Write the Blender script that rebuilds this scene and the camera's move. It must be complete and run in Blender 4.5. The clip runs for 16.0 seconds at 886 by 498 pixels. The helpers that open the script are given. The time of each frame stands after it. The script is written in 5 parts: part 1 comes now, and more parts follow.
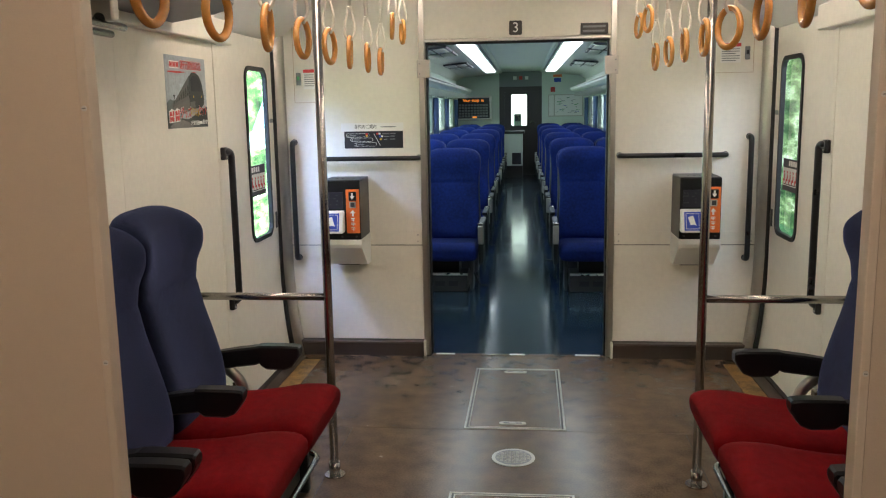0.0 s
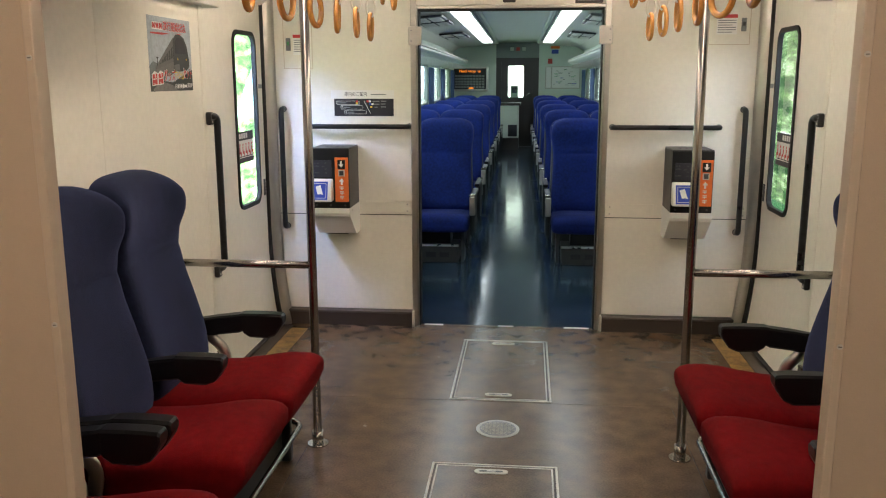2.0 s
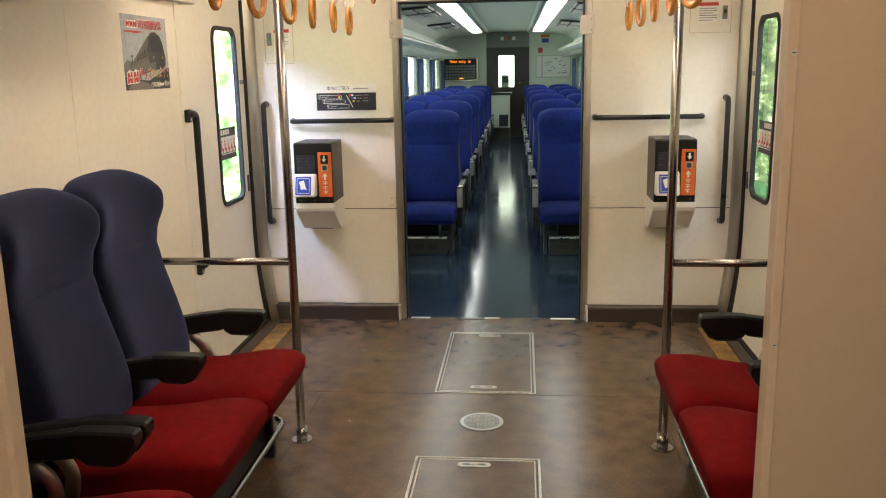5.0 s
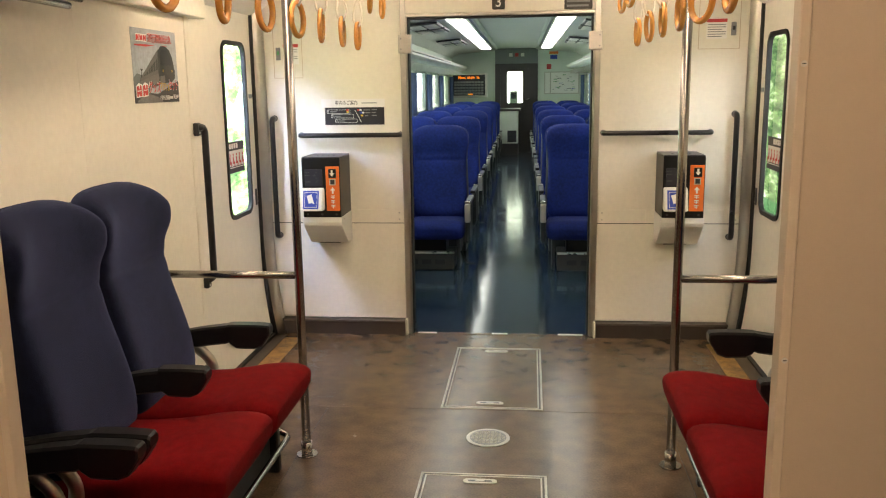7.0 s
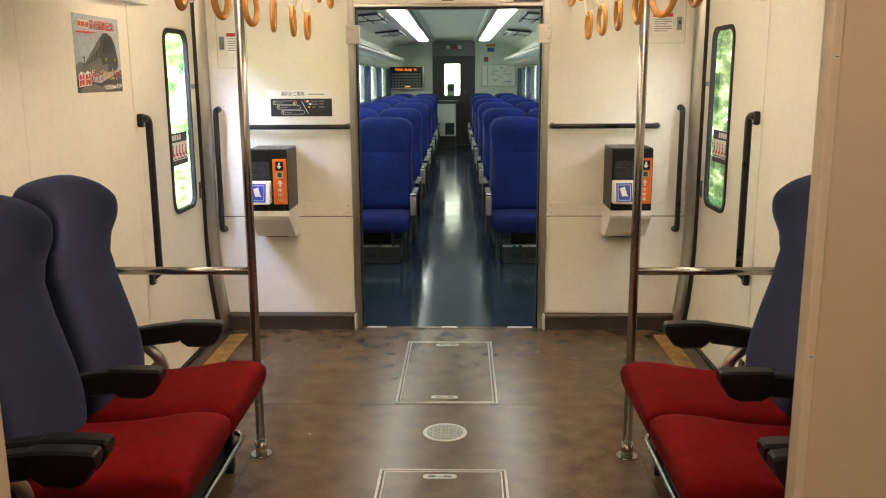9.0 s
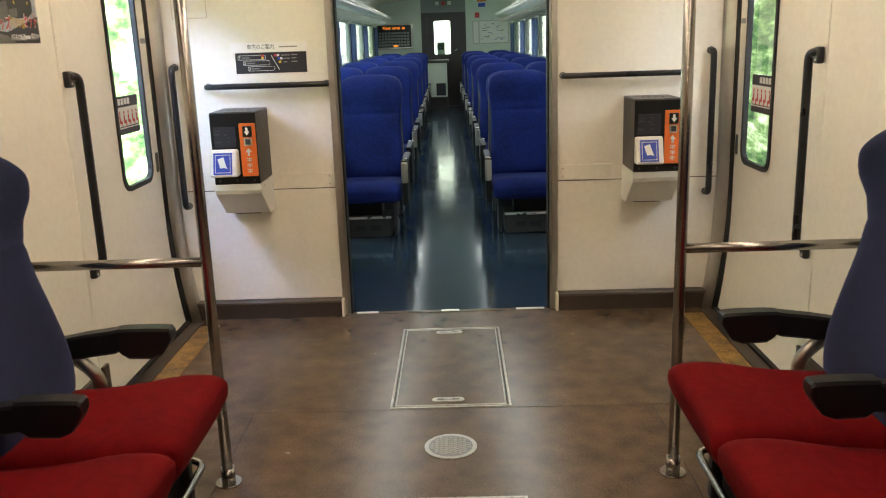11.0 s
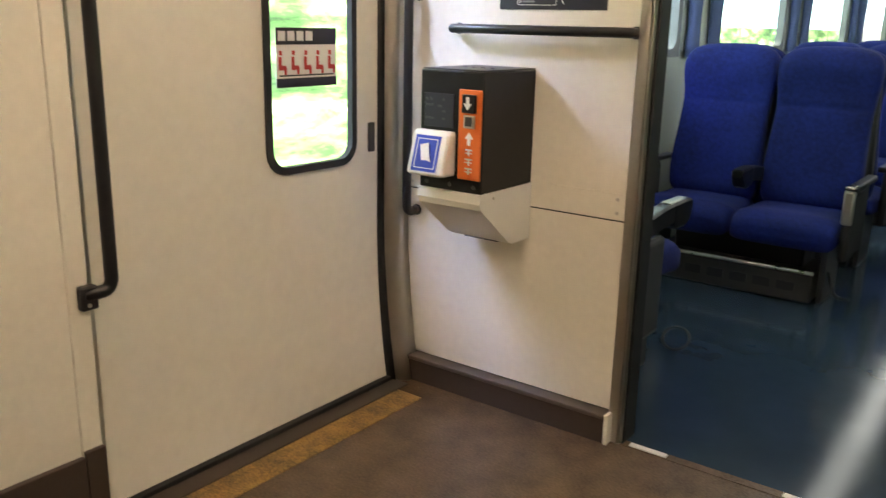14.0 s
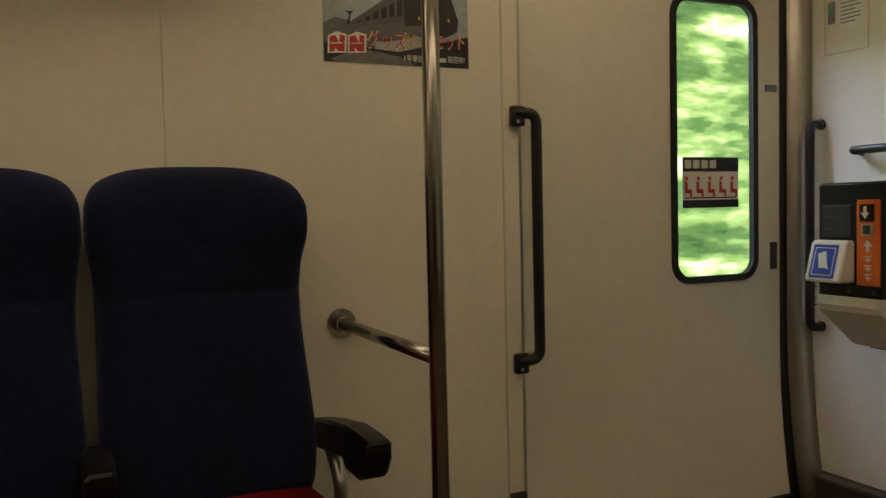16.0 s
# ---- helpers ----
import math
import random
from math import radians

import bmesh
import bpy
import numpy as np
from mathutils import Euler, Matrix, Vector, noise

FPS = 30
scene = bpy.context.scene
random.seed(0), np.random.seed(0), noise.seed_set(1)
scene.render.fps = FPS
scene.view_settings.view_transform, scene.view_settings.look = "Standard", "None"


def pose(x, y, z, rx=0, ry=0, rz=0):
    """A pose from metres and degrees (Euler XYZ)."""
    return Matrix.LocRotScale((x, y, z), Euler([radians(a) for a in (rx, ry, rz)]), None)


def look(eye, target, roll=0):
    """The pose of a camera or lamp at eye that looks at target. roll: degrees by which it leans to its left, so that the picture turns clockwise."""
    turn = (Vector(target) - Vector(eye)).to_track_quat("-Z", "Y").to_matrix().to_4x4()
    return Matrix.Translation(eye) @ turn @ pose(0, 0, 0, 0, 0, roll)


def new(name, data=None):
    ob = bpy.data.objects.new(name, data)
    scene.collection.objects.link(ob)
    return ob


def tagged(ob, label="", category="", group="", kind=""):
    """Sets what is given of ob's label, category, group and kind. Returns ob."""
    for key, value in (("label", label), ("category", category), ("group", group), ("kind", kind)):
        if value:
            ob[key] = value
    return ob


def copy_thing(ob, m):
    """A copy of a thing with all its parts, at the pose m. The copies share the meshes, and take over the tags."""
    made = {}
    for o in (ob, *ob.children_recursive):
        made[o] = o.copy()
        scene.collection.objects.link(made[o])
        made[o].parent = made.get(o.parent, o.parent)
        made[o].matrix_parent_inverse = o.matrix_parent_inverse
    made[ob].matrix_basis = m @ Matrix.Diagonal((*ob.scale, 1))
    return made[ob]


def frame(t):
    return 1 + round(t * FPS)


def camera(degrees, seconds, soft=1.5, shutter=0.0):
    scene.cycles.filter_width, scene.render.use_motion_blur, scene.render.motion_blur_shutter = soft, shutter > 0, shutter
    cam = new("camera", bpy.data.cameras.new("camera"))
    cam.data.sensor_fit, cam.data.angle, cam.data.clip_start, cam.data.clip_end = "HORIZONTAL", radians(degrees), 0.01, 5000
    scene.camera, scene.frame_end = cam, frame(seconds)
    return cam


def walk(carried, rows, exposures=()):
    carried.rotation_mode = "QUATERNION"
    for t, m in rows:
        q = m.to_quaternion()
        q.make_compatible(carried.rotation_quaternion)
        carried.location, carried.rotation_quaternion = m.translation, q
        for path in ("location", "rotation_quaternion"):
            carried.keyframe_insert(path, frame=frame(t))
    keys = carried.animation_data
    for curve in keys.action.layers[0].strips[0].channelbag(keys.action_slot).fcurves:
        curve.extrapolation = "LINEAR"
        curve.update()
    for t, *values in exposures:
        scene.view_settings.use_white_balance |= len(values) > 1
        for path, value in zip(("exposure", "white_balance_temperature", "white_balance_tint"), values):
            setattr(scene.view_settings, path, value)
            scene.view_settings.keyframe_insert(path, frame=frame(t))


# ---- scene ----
cam = camera(55.3, 16.0, soft=1.1, shutter=0.3)
PATH = [
    (0, (0.076, -4.724, 1.414), (-0.13, -2.762, 1.085), -1.0),
    (0.5, (0.101, -4.692, 1.406), (-0.091, -2.733, 1.05), -1.0),
    (1, (0.128, -4.699, 1.404), (-0.064, -2.744, 1.029), -0.3),
    (1.5, (0.106, -4.689, 1.411), (-0.095, -2.738, 1.02), 0.2),
    (2, (0.107, -4.686, 1.398), (-0.088, -2.735, 1.004), -0.1),
    (2.5, (0.101, -4.678, 1.415), (-0.075, -2.727, 1.014), -0.2),
    (3, (0.1, -4.673, 1.401), (-0.054, -2.724, 0.978), -0.2),
    (5.5, (0.177, -4.679, 1.412), (-0.018, -2.732, 0.998), -1.2),
    (6, (0.164, -4.685, 1.405), (-0.062, -2.739, 1.002), -0.4),
    (6.5, (0.167, -4.682, 1.391), (-0.064, -2.731, 1.02), 0.1),
    (7, (0.171, -4.667, 1.405), (-0.034, -2.714, 1.025), -0.8),
    (7.5, (0.135, -4.648, 1.419), (-0.034, -2.698, 1.005), -0.2),
    (8, (0.07, -4.644, 1.412), (-0.035, -2.694, 0.981), 0.5),
    (8.5, (0.111, -4.643, 1.408), (0.045, -2.688, 0.991), -0.6),
    (9, (0.083, -4.637, 1.404), (0.033, -2.678, 1.005), -0.3),
    (9.2, (0.062, -4.641, 1.401), (0.028, -2.68, 1.007), -0.0),
    (11.3, (0.053, -3.806, 1.316), (0.011, -1.869, 0.819), -3.0),
    (11.5, (0.077, -3.631, 1.31), (0.008, -1.696, 0.807), -4.7),
    (12, (0.119, -3.234, 1.3), (0.016, -1.306, 0.778), -0.6),
    (12.5, (0.198, -2.899, 1.275), (0.155, -0.969, 0.752), -1.8),
    (13, (0.366, -2.601, 1.285), (-0.114, -0.729, 0.771), 0.5),
    (13.5, (0.419, -2.321, 1.212), (-0.380, -0.589, 0.610), -0.2),
    (14, (0.398, -2.086, 1.158), (-0.753, -0.535, 0.640), 1.3),
    (14.5, (0.381, -2.082, 1.049), (-0.870, -0.558, 0.718), 0.9),
    (15, (0.387, -2.204, 0.979), (-1.102, -0.888, 0.752), 0.7),
    (15.5, (0.598, -2.288, 1.003), (-1.109, -1.260, 0.839), -1.2),
    (16, (0.730, -2.303, 0.996), (-1.080, -1.457, 0.897), -1.3),
]
EXPOSURES = [(0, -0.3, 6000, 10), (1.5, -0.2, 6150, 11), (3, -0.1, 6500, 12), (5.5, 0.1, 7050, 13), (7, 0.15, 7250, 12), (9, 0.15, 7300, 12), (11.5, 0, 6600, 11),
             (12.5, 0, 6200, 10), (13.5, 0, 7300, 14), (14.0, -0.1, 7300, 14), (14.5, -1.6, 7500, 11), (15, -1.25, 7900, 13), (15.5, -2.2, 8000, 9), (16, -1.7, 8300, 6)]
walk(cam, [(t, look(eye, target, roll)) for t, eye, target, roll in PATH], EXPOSURES)

# ---------------------------------------------------------------- light
world = bpy.data.worlds.new("sky")
scene.world = world
world.use_nodes = True
wn = world.node_tree.nodes
sky = wn.new("ShaderNodeTexSky")
sky.sky_type, sky.sun_disc, sky.sun_elevation, sky.sun_rotation = "NISHITA", False, radians(55), radians(250)
world.node_tree.links.new(sky.outputs[0], wn["Background"].inputs[0])
wn["Background"].inputs[1].default_value = 0.12


def lamp(name, kind, energy, colour, m, size=(1, 1), angle=0.5):
    data = bpy.data.lights.new(name, kind)
    data.energy, data.color = energy, colour
    if kind == "AREA":
        data.shape, data.size, data.size_y = "RECTANGLE", size[0], size[1]
    if kind == "SUN":
        data.angle = radians(angle)
    ob = new(name, data)
    ob.matrix_world = m
    return ob


lamp("sun", "SUN", 2.5, (1, 0.95, 0.87), look((-0.7, 0.4, 9), (0, 0, 0)), angle=0.5)
# unseen area lamps added outside both side doors and the left saloon windows, as daylight
lamp("sky_fill_left", "AREA", 200, (0.45, 0.57, 1.0), look((-1.85, -1.15, 2.25), (-1.0, 0.0, 0.75)), (1.1, 0.7))
lamp("sky_fill_right", "AREA", 48, (0.80, 0.86, 1.0), look((1.85, -1.15, 1.95), (1.0, 0.0, 0.75)), (1.1, 0.7))

lamp("sky_fill_saloon", "AREA", 85, (0.55, 0.68, 1.0), look((-1.60, 5.2, 1.42), (0.0, 5.2, 0.75)), (9.5, 0.55))

# ---------------------------------------------------------------- materials


def material(name, colour, rough=0.5, metal=0.0, mottle=0.08, scale=6.0, bump=0.0, bump_scale=200.0,
             emit=0.0, sheen=0.0, spread=0.0, coat=0.0, stain=0.0, spec=0.5, vary=0.1):
    mat = bpy.data.materials.new(name)
    mat.use_nodes = True
    n, l = mat.node_tree.nodes, mat.node_tree.links
    b = n["Principled BSDF"]
    b.inputs["Roughness"].default_value, b.inputs["Metallic"].default_value = rough, metal
    b.inputs["Sheen Weight"].default_value, b.inputs["Coat Weight"].default_value = sheen, coat
    b.inputs["Specular IOR Level"].default_value = spec
    co = n.new("ShaderNodeTexCoord")
    big, fine = n.new("ShaderNodeTexNoise"), n.new("ShaderNodeTexNoise")
    big.inputs["Scale"].default_value, big.inputs["Detail"].default_value = scale, 5
    fine.inputs["Scale"].default_value, fine.inputs["Detail"].default_value = scale * 13, 3
    l.new(co.outputs["Object"], big.inputs["Vector"])
    l.new(co.outputs["Object"], fine.inputs["Vector"])
    mix = n.new("ShaderNodeMath")
    mix.operation = "MULTIPLY_ADD"
    mix.inputs[1].default_value = 0.45
    l.new(fine.outputs[0], mix.inputs[0])
    half = n.new("ShaderNodeMath")
    half.operation = "MULTIPLY"
    half.inputs[1].default_value = 0.55
    l.new(big.outputs[0], half.inputs[0])
    l.new(half.outputs[0], mix.inputs[2])
    ramp = n.new("ShaderNodeMapRange")
    ramp.inputs["From Min"].default_value, ramp.inputs["From Max"].default_value = 0.3, 0.7
    ramp.inputs["To Min"].default_value, ramp.inputs["To Max"].default_value = 1 - mottle, 1 + mottle
    l.new(mix.outputs[0], ramp.inputs["Value"])
    val = ramp.outputs[0]
    if spread:
        info = n.new("ShaderNodeObjectInfo")
        r2 = n.new("ShaderNodeMapRange")
        r2.inputs["To Min"].default_value, r2.inputs["To Max"].default_value = 1 - spread, 1 + spread
        l.new(info.outputs["Random"], r2.inputs["Value"])
        mul = n.new("ShaderNodeMath")
        mul.operation = "MULTIPLY"
        l.new(val, mul.inputs[0])
        l.new(r2.outputs[0], mul.inputs[1])
        val = mul.outputs[0]
    tint = n.new("ShaderNodeVectorMath")
    tint.operation = "SCALE"
    tint.inputs[0].default_value = colour
    l.new(val, tint.inputs["Scale"])
    base = tint.outputs[0]
    if stain:
        blot = n.new("ShaderNodeTexNoise")
        blot.inputs["Scale"].default_value, blot.inputs["Detail"].default_value = scale * 0.35, 8
        blot.inputs["Roughness"].default_value = 0.55
        l.new(co.outputs["Object"], blot.inputs["Vector"])
        cut = n.new("ShaderNodeMapRange")
        cut.inputs["From Min"].default_value, cut.inputs["From Max"].default_value = 0.40, 0.80
        cut.inputs["To Max"].default_value = stain
        l.new(blot.outputs[0], cut.inputs["Value"])
        dirty = n.new("ShaderNodeMix")
        dirty.data_type = "RGBA"
        l.new(cut.outputs[0], dirty.inputs["Factor"])
        l.new(base, dirty.inputs["A"])
        dirty.inputs["B"].default_value = (colour[0] * 0.55, colour[1] * 0.5, colour[2] * 0.42, 1)
        base = dirty.outputs["Result"]
    l.new(base, b.inputs["Base Color"])
    rr = n.new("ShaderNodeMapRange")
    rr.inputs["To Min"].default_value, rr.inputs["To Max"].default_value = max(rough - vary, 0.03), min(rough + vary, 1)
    l.new(big.outputs[0], rr.inputs["Value"])
    l.new(rr.outputs[0], b.inputs["Roughness"])
    if bump:
        g = n.new("ShaderNodeTexNoise")
        g.inputs["Scale"].default_value, g.inputs["Detail"].default_value = bump_scale, 4
        l.new(co.outputs["Object"], g.inputs["Vector"])
        bp = n.new("ShaderNodeBump")
        bp.inputs["Strength"].default_value, bp.inputs["Distance"].default_value = bump, 0.003
        l.new(g.outputs[0], bp.inputs["Height"])
        l.new(bp.outputs[0], b.inputs["Normal"])
    if emit:
        b.inputs["Emission Color"].default_value = (*colour, 1)
        b.inputs["Emission Strength"].default_value = emit
    return mat


def vinyl(name, colour, cloud, rough, spec):
    """Sheet vinyl: soft clouds and a polish that is worn unevenly between the two values of rough."""
    mat = bpy.data.materials.new(name)
    mat.use_nodes = True
    n, l = mat.node_tree.nodes, mat.node_tree.links
    b = n["Principled BSDF"]
    b.inputs["Specular IOR Level"].default_value = spec
    co = n.new("ShaderNodeTexCoord")

    def noise(scale, detail, lo, hi):
        t, r = n.new("ShaderNodeTexNoise"), n.new("ShaderNodeMapRange")
        t.inputs["Scale"].default_value, t.inputs["Detail"].default_value = scale, detail
        r.inputs["From Min"].default_value, r.inputs["From Max"].default_value = 0.0, 1.0
        r.inputs["To Min"].default_value, r.inputs["To Max"].default_value = lo, hi
        l.new(co.outputs["Object"], t.inputs["Vector"])
        l.new(t.outputs[0], r.inputs["Value"])
        return r.outputs[0]

    tint = n.new("ShaderNodeVectorMath")
    tint.operation = "SCALE"
    tint.inputs[0].default_value = colour
    l.new(noise(7.0, 3, 1 - cloud, 1 + cloud), tint.inputs["Scale"])
    l.new(tint.outputs[0], b.inputs["Base Color"])
    l.new(noise(4.0, 1, *rough), b.inputs["Roughness"])
    return mat


BLUEFLOOR = vinyl("blue_grey_vinyl", (0.022, 0.038, 0.060), 0.22, (0.06, 0.20), 0.16)
CREAM = material("cream_laminate", (0.79, 0.76, 0.67), 0.42, mottle=0.06, scale=3, bump=0.04, bump_scale=300, stain=0.05)
DOORMAT = material("painted_door_sheet", (0.79, 0.76, 0.68), 0.38, mottle=0.06, scale=2, bump=0.03, bump_scale=120, stain=0.06)
REARMAT = material("beige_textured_laminate", (0.50, 0.395, 0.285), 0.5, mottle=0.03, scale=4, bump=0.08, bump_scale=500)
WHITE = material("white_plastic", (0.80, 0.79, 0.76), 0.4, mottle=0.02)
CEILM = material("ceiling_panel_white", (0.74, 0.74, 0.71), 0.5, mottle=0.03, scale=2)
SKIRT = material("brown_skirting_vinyl", (0.052, 0.037, 0.029), 0.5, mottle=0.1)
FLOOR = material("brown_mottled_vinyl", (0.114, 0.077, 0.050), 0.26, mottle=0.45, scale=10, bump=0.015, bump_scale=260, spec=0.40, vary=0.03)
YELLOW = material("worn_yellow_step_strip", (0.27, 0.155, 0.045), 0.5, mottle=1.0, scale=12, stain=0.3)
ALU = material("brushed_aluminium", (0.55, 0.53, 0.49), 0.35, 1.0, mottle=0.08, scale=20)
HATCHM = material("worn_hatch_metal", (0.52, 0.48, 0.41), 0.36, 0.9, mottle=0.3, scale=25)
BRONZE = material("dull_bronze_strip", (0.10, 0.082, 0.07), 0.45, 0.0, mottle=0.2, scale=15)
CHROME = material("polished_steel_tube", (0.40, 0.38, 0.35), 0.24, 1.0, mottle=0.03, scale=2, vary=0.02)
BRIGHT = material("bright_polished_edge", (0.80, 0.80, 0.78), 0.30, 1.0, mottle=0.04, scale=20)
BLACK = material("black_plastic", (0.010, 0.010, 0.011), 0.33, mottle=0.15, bump=0.03, bump_scale=300, spec=0.28)
RUBBER = material("black_rubber", (0.010, 0.010, 0.011), 0.6, mottle=0.2)
RAILBLK = material("black_coated_rail", (0.012, 0.012, 0.014), 0.3, mottle=0.2)
NAVY = material("navy_moquette", (0.006, 0.009, 0.027), 0.9, mottle=0.6, scale=5, bump=0.7, bump_scale=330, sheen=0.24, spec=0.18, spread=0.08)
NAVY.node_tree.nodes["Principled BSDF"].inputs["Sheen Tint"].default_value = (0.40, 0.48, 1.0, 1)
RED = material("red_velvet_moquette", (0.155, 0.004, 0.006), 0.95, mottle=0.26, scale=2.6, bump=0.4, bump_scale=380, sheen=0.0, spec=0.12, spread=0.06)
BLUE = material("royal_blue_moquette", (0.008, 0.018, 0.140), 0.9, mottle=0.45, scale=4, bump=0.3, bump_scale=380, sheen=0.03, spec=0.2, spread=0.12)
SEATGREY = material("grey_seat_shell", (0.045, 0.045, 0.048), 0.45, mottle=0.1)
GREENWHITE = material("pale_green_wall_panel", (0.66, 0.72, 0.66), 0.45, mottle=0.03, scale=3)
DARKDOOR = material("dark_brown_door_paint", (0.035, 0.028, 0.026), 0.35, mottle=0.1)
GREY = material("mid_grey_panel", (0.22, 0.23, 0.24), 0.45, mottle=0.05)
ORANGE = material("orange_plate", (0.80, 0.17, 0.03), 0.45, mottle=0.04)
BLUEP = material("blue_print", (0.03, 0.07, 0.45), 0.4, mottle=0.05)
INK = material("dark_print", (0.02, 0.02, 0.03), 0.45, mottle=0.05)
PAPER = material("white_print", (0.82, 0.81, 0.79), 0.5, mottle=0.02)
REDP = material("red_print", (0.60, 0.05, 0.05), 0.5, mottle=0.05)
YELLOWP = material("yellow_print", (0.75, 0.50, 0.06), 0.5, mottle=0.05)
GREENP = material("green_print", (0.10, 0.35, 0.15), 0.5, mottle=0.05)
RINGM = material("amber_ring_plastic", (0.62, 0.27, 0.055), 0.22, mottle=0.12, scale=12, coat=0.4)
STRAP = material("ivory_strap_webbing", (0.74, 0.70, 0.60), 0.7, mottle=0.08, scale=20)
CURTAIN = material("blue_grey_curtain", (0.12, 0.18, 0.36), 0.85, mottle=0.15, scale=10)
TUBE = material("lit_fluorescent_diffuser", (0.92, 1.0, 0.99), 0.5, emit=6.5)
WARMTUBE = material("lit_warm_diffuser", (1.0, 0.83, 0.65), 0.5, emit=16.5)
TRIMB = material("beige_edge_trim", (0.54, 0.44, 0.33), 0.45, mottle=0.04)
LED = material("orange_led_dots", (1.0, 0.25, 0.02), 0.5, emit=1.6)

GLASS = bpy.data.materials.new("window_glass")
GLASS.use_nodes = True
gb = GLASS.node_tree.nodes["Principled BSDF"]
gb.inputs["Base Color"].default_value = (0.90, 0.97, 0.94, 1)
gb.inputs["Transmission Weight"].default_value, gb.inputs["Roughness"].default_value, gb.inputs["IOR"].default_value = 1, 0, 1.45


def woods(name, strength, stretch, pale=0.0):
    """Foliage rushing past, its daylight painted as glow: long soft streaks of green with bright sky between."""
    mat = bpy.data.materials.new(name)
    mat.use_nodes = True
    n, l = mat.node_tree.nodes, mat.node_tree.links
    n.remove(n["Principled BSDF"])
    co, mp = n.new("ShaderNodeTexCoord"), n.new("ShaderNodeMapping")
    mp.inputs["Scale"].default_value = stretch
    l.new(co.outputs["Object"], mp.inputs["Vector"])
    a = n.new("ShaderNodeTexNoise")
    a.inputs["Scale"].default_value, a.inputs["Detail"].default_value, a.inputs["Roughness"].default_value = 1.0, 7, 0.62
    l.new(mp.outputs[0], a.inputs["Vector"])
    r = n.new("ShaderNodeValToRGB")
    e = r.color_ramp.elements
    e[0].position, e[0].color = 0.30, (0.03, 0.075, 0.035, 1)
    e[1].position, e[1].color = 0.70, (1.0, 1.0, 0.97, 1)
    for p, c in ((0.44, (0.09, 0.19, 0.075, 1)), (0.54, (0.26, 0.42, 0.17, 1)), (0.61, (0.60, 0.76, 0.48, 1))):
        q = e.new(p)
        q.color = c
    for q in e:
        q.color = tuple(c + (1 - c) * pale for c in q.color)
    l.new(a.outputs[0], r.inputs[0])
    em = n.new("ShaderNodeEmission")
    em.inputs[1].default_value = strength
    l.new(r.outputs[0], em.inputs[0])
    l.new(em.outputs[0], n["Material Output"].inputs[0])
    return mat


# same woods twice: sun and shade are set by the strength of the glow
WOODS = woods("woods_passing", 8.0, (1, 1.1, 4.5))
DIMWOODS = woods("dim_glow_woods_passing", 2.3, (1, 1.1, 4.5))
AHEAD = woods("woods_ahead", 5.5, (0.6, 1, 0.6), 0.5)

# ---------------------------------------------------------------- mesh helpers


def slab(bm, x0, x1, y0, y1, z0, z1, bevel=0.0, seg=2):
    vs = bmesh.ops.create_cube(bm, size=1)["verts"]
    for v in vs:
        v.co = Vector((x0 + (v.co.x + 0.5) * (x1 - x0), y0 + (v.co.y + 0.5) * (y1 - y0), z0 + (v.co.z + 0.5) * (z1 - z0)))
    if bevel:
        es = list({e for v in vs for e in v.link_edges})
        out = bmesh.ops.bevel(bm, geom=es, offset=bevel, segments=seg, affect="EDGES", profile=0.5)
        if seg > 1:
            for f in out["faces"]:
                f.smooth = True
    return bm


def block(x0, x1, y0, y1, z0, z1, bevel=0.0, seg=2):
    return slab(bmesh.new(), x0, x1, y0, y1, z0, z1, bevel, seg)


def loft(bm, rings, close=True, cap=True):
    rows = [[bm.verts.new(p) for p in ring] for ring in rings]
    n = len(rows[0])
    for a, b in zip(rows, rows[1:]):
        for i in range(n if close else n - 1):
            bm.faces.new((a[i], a[(i + 1) % n], b[(i + 1) % n], b[i])).smooth = True
    if cap and close:
        bm.faces.new(list(reversed(rows[0])))
        bm.faces.new(rows[-1])
    bmesh.ops.recalc_face_normals(bm, faces=bm.faces[:])
    return bm


def smooth_path(pts, radius=0.04, steps=5):
    pts = [Vector(p) for p in pts]
    out = [pts[0]]
    for a, b, c in zip(pts, pts[1:], pts[2:]):
        u, w = (a - b), (c - b)
        r = min(radius, u.length * 0.49, w.length * 0.49)
        p, q = b + u.normalized() * r, b + w.normalized() * r
        for i in range(steps + 1):
            k = i / steps
            out.append(p * (1 - k) ** 2 + b * 2 * k * (1 - k) + q * k * k)
    return out + [pts[-1]]


def tube(bm, pts, r, n=12, flat=1.0, closed=False):
    """A bent tube along pts."""
    pts = [Vector(p) for p in pts]
    rings, up = [], None
    for i, p in enumerate(pts):
        if closed:
            d = (pts[(i + 1) % len(pts)] - pts[i - 1]).normalized()
        else:
            d = (pts[min(i + 1, len(pts) - 1)] - pts[max(i - 1, 0)]).normalized()
        if up is None:
            up = Vector((0, 0, 1)) if abs(d.z) < 0.8 else Vector((0, 1, 0))
        s = d.cross(up).normalized()
        up = s.cross(d).normalized()
        rings.append([p + s * (r * math.cos(2 * math.pi * k / n)) + up * (r * flat * math.sin(2 * math.pi * k / n)) for k in range(n)])
    if closed:
        rings.append(rings[0])
        loft(bm, rings, cap=False)
        bmesh.ops.remove_doubles(bm, verts=bm.verts[:], dist=1e-6)
        return bm
    return loft(bm, rings)


def disc(bm, centre, axis, r, depth, n=20):
    c, a = Vector(centre), Vector(axis).normalized()
    return tube(bm, [c, c + a * depth], r, n)


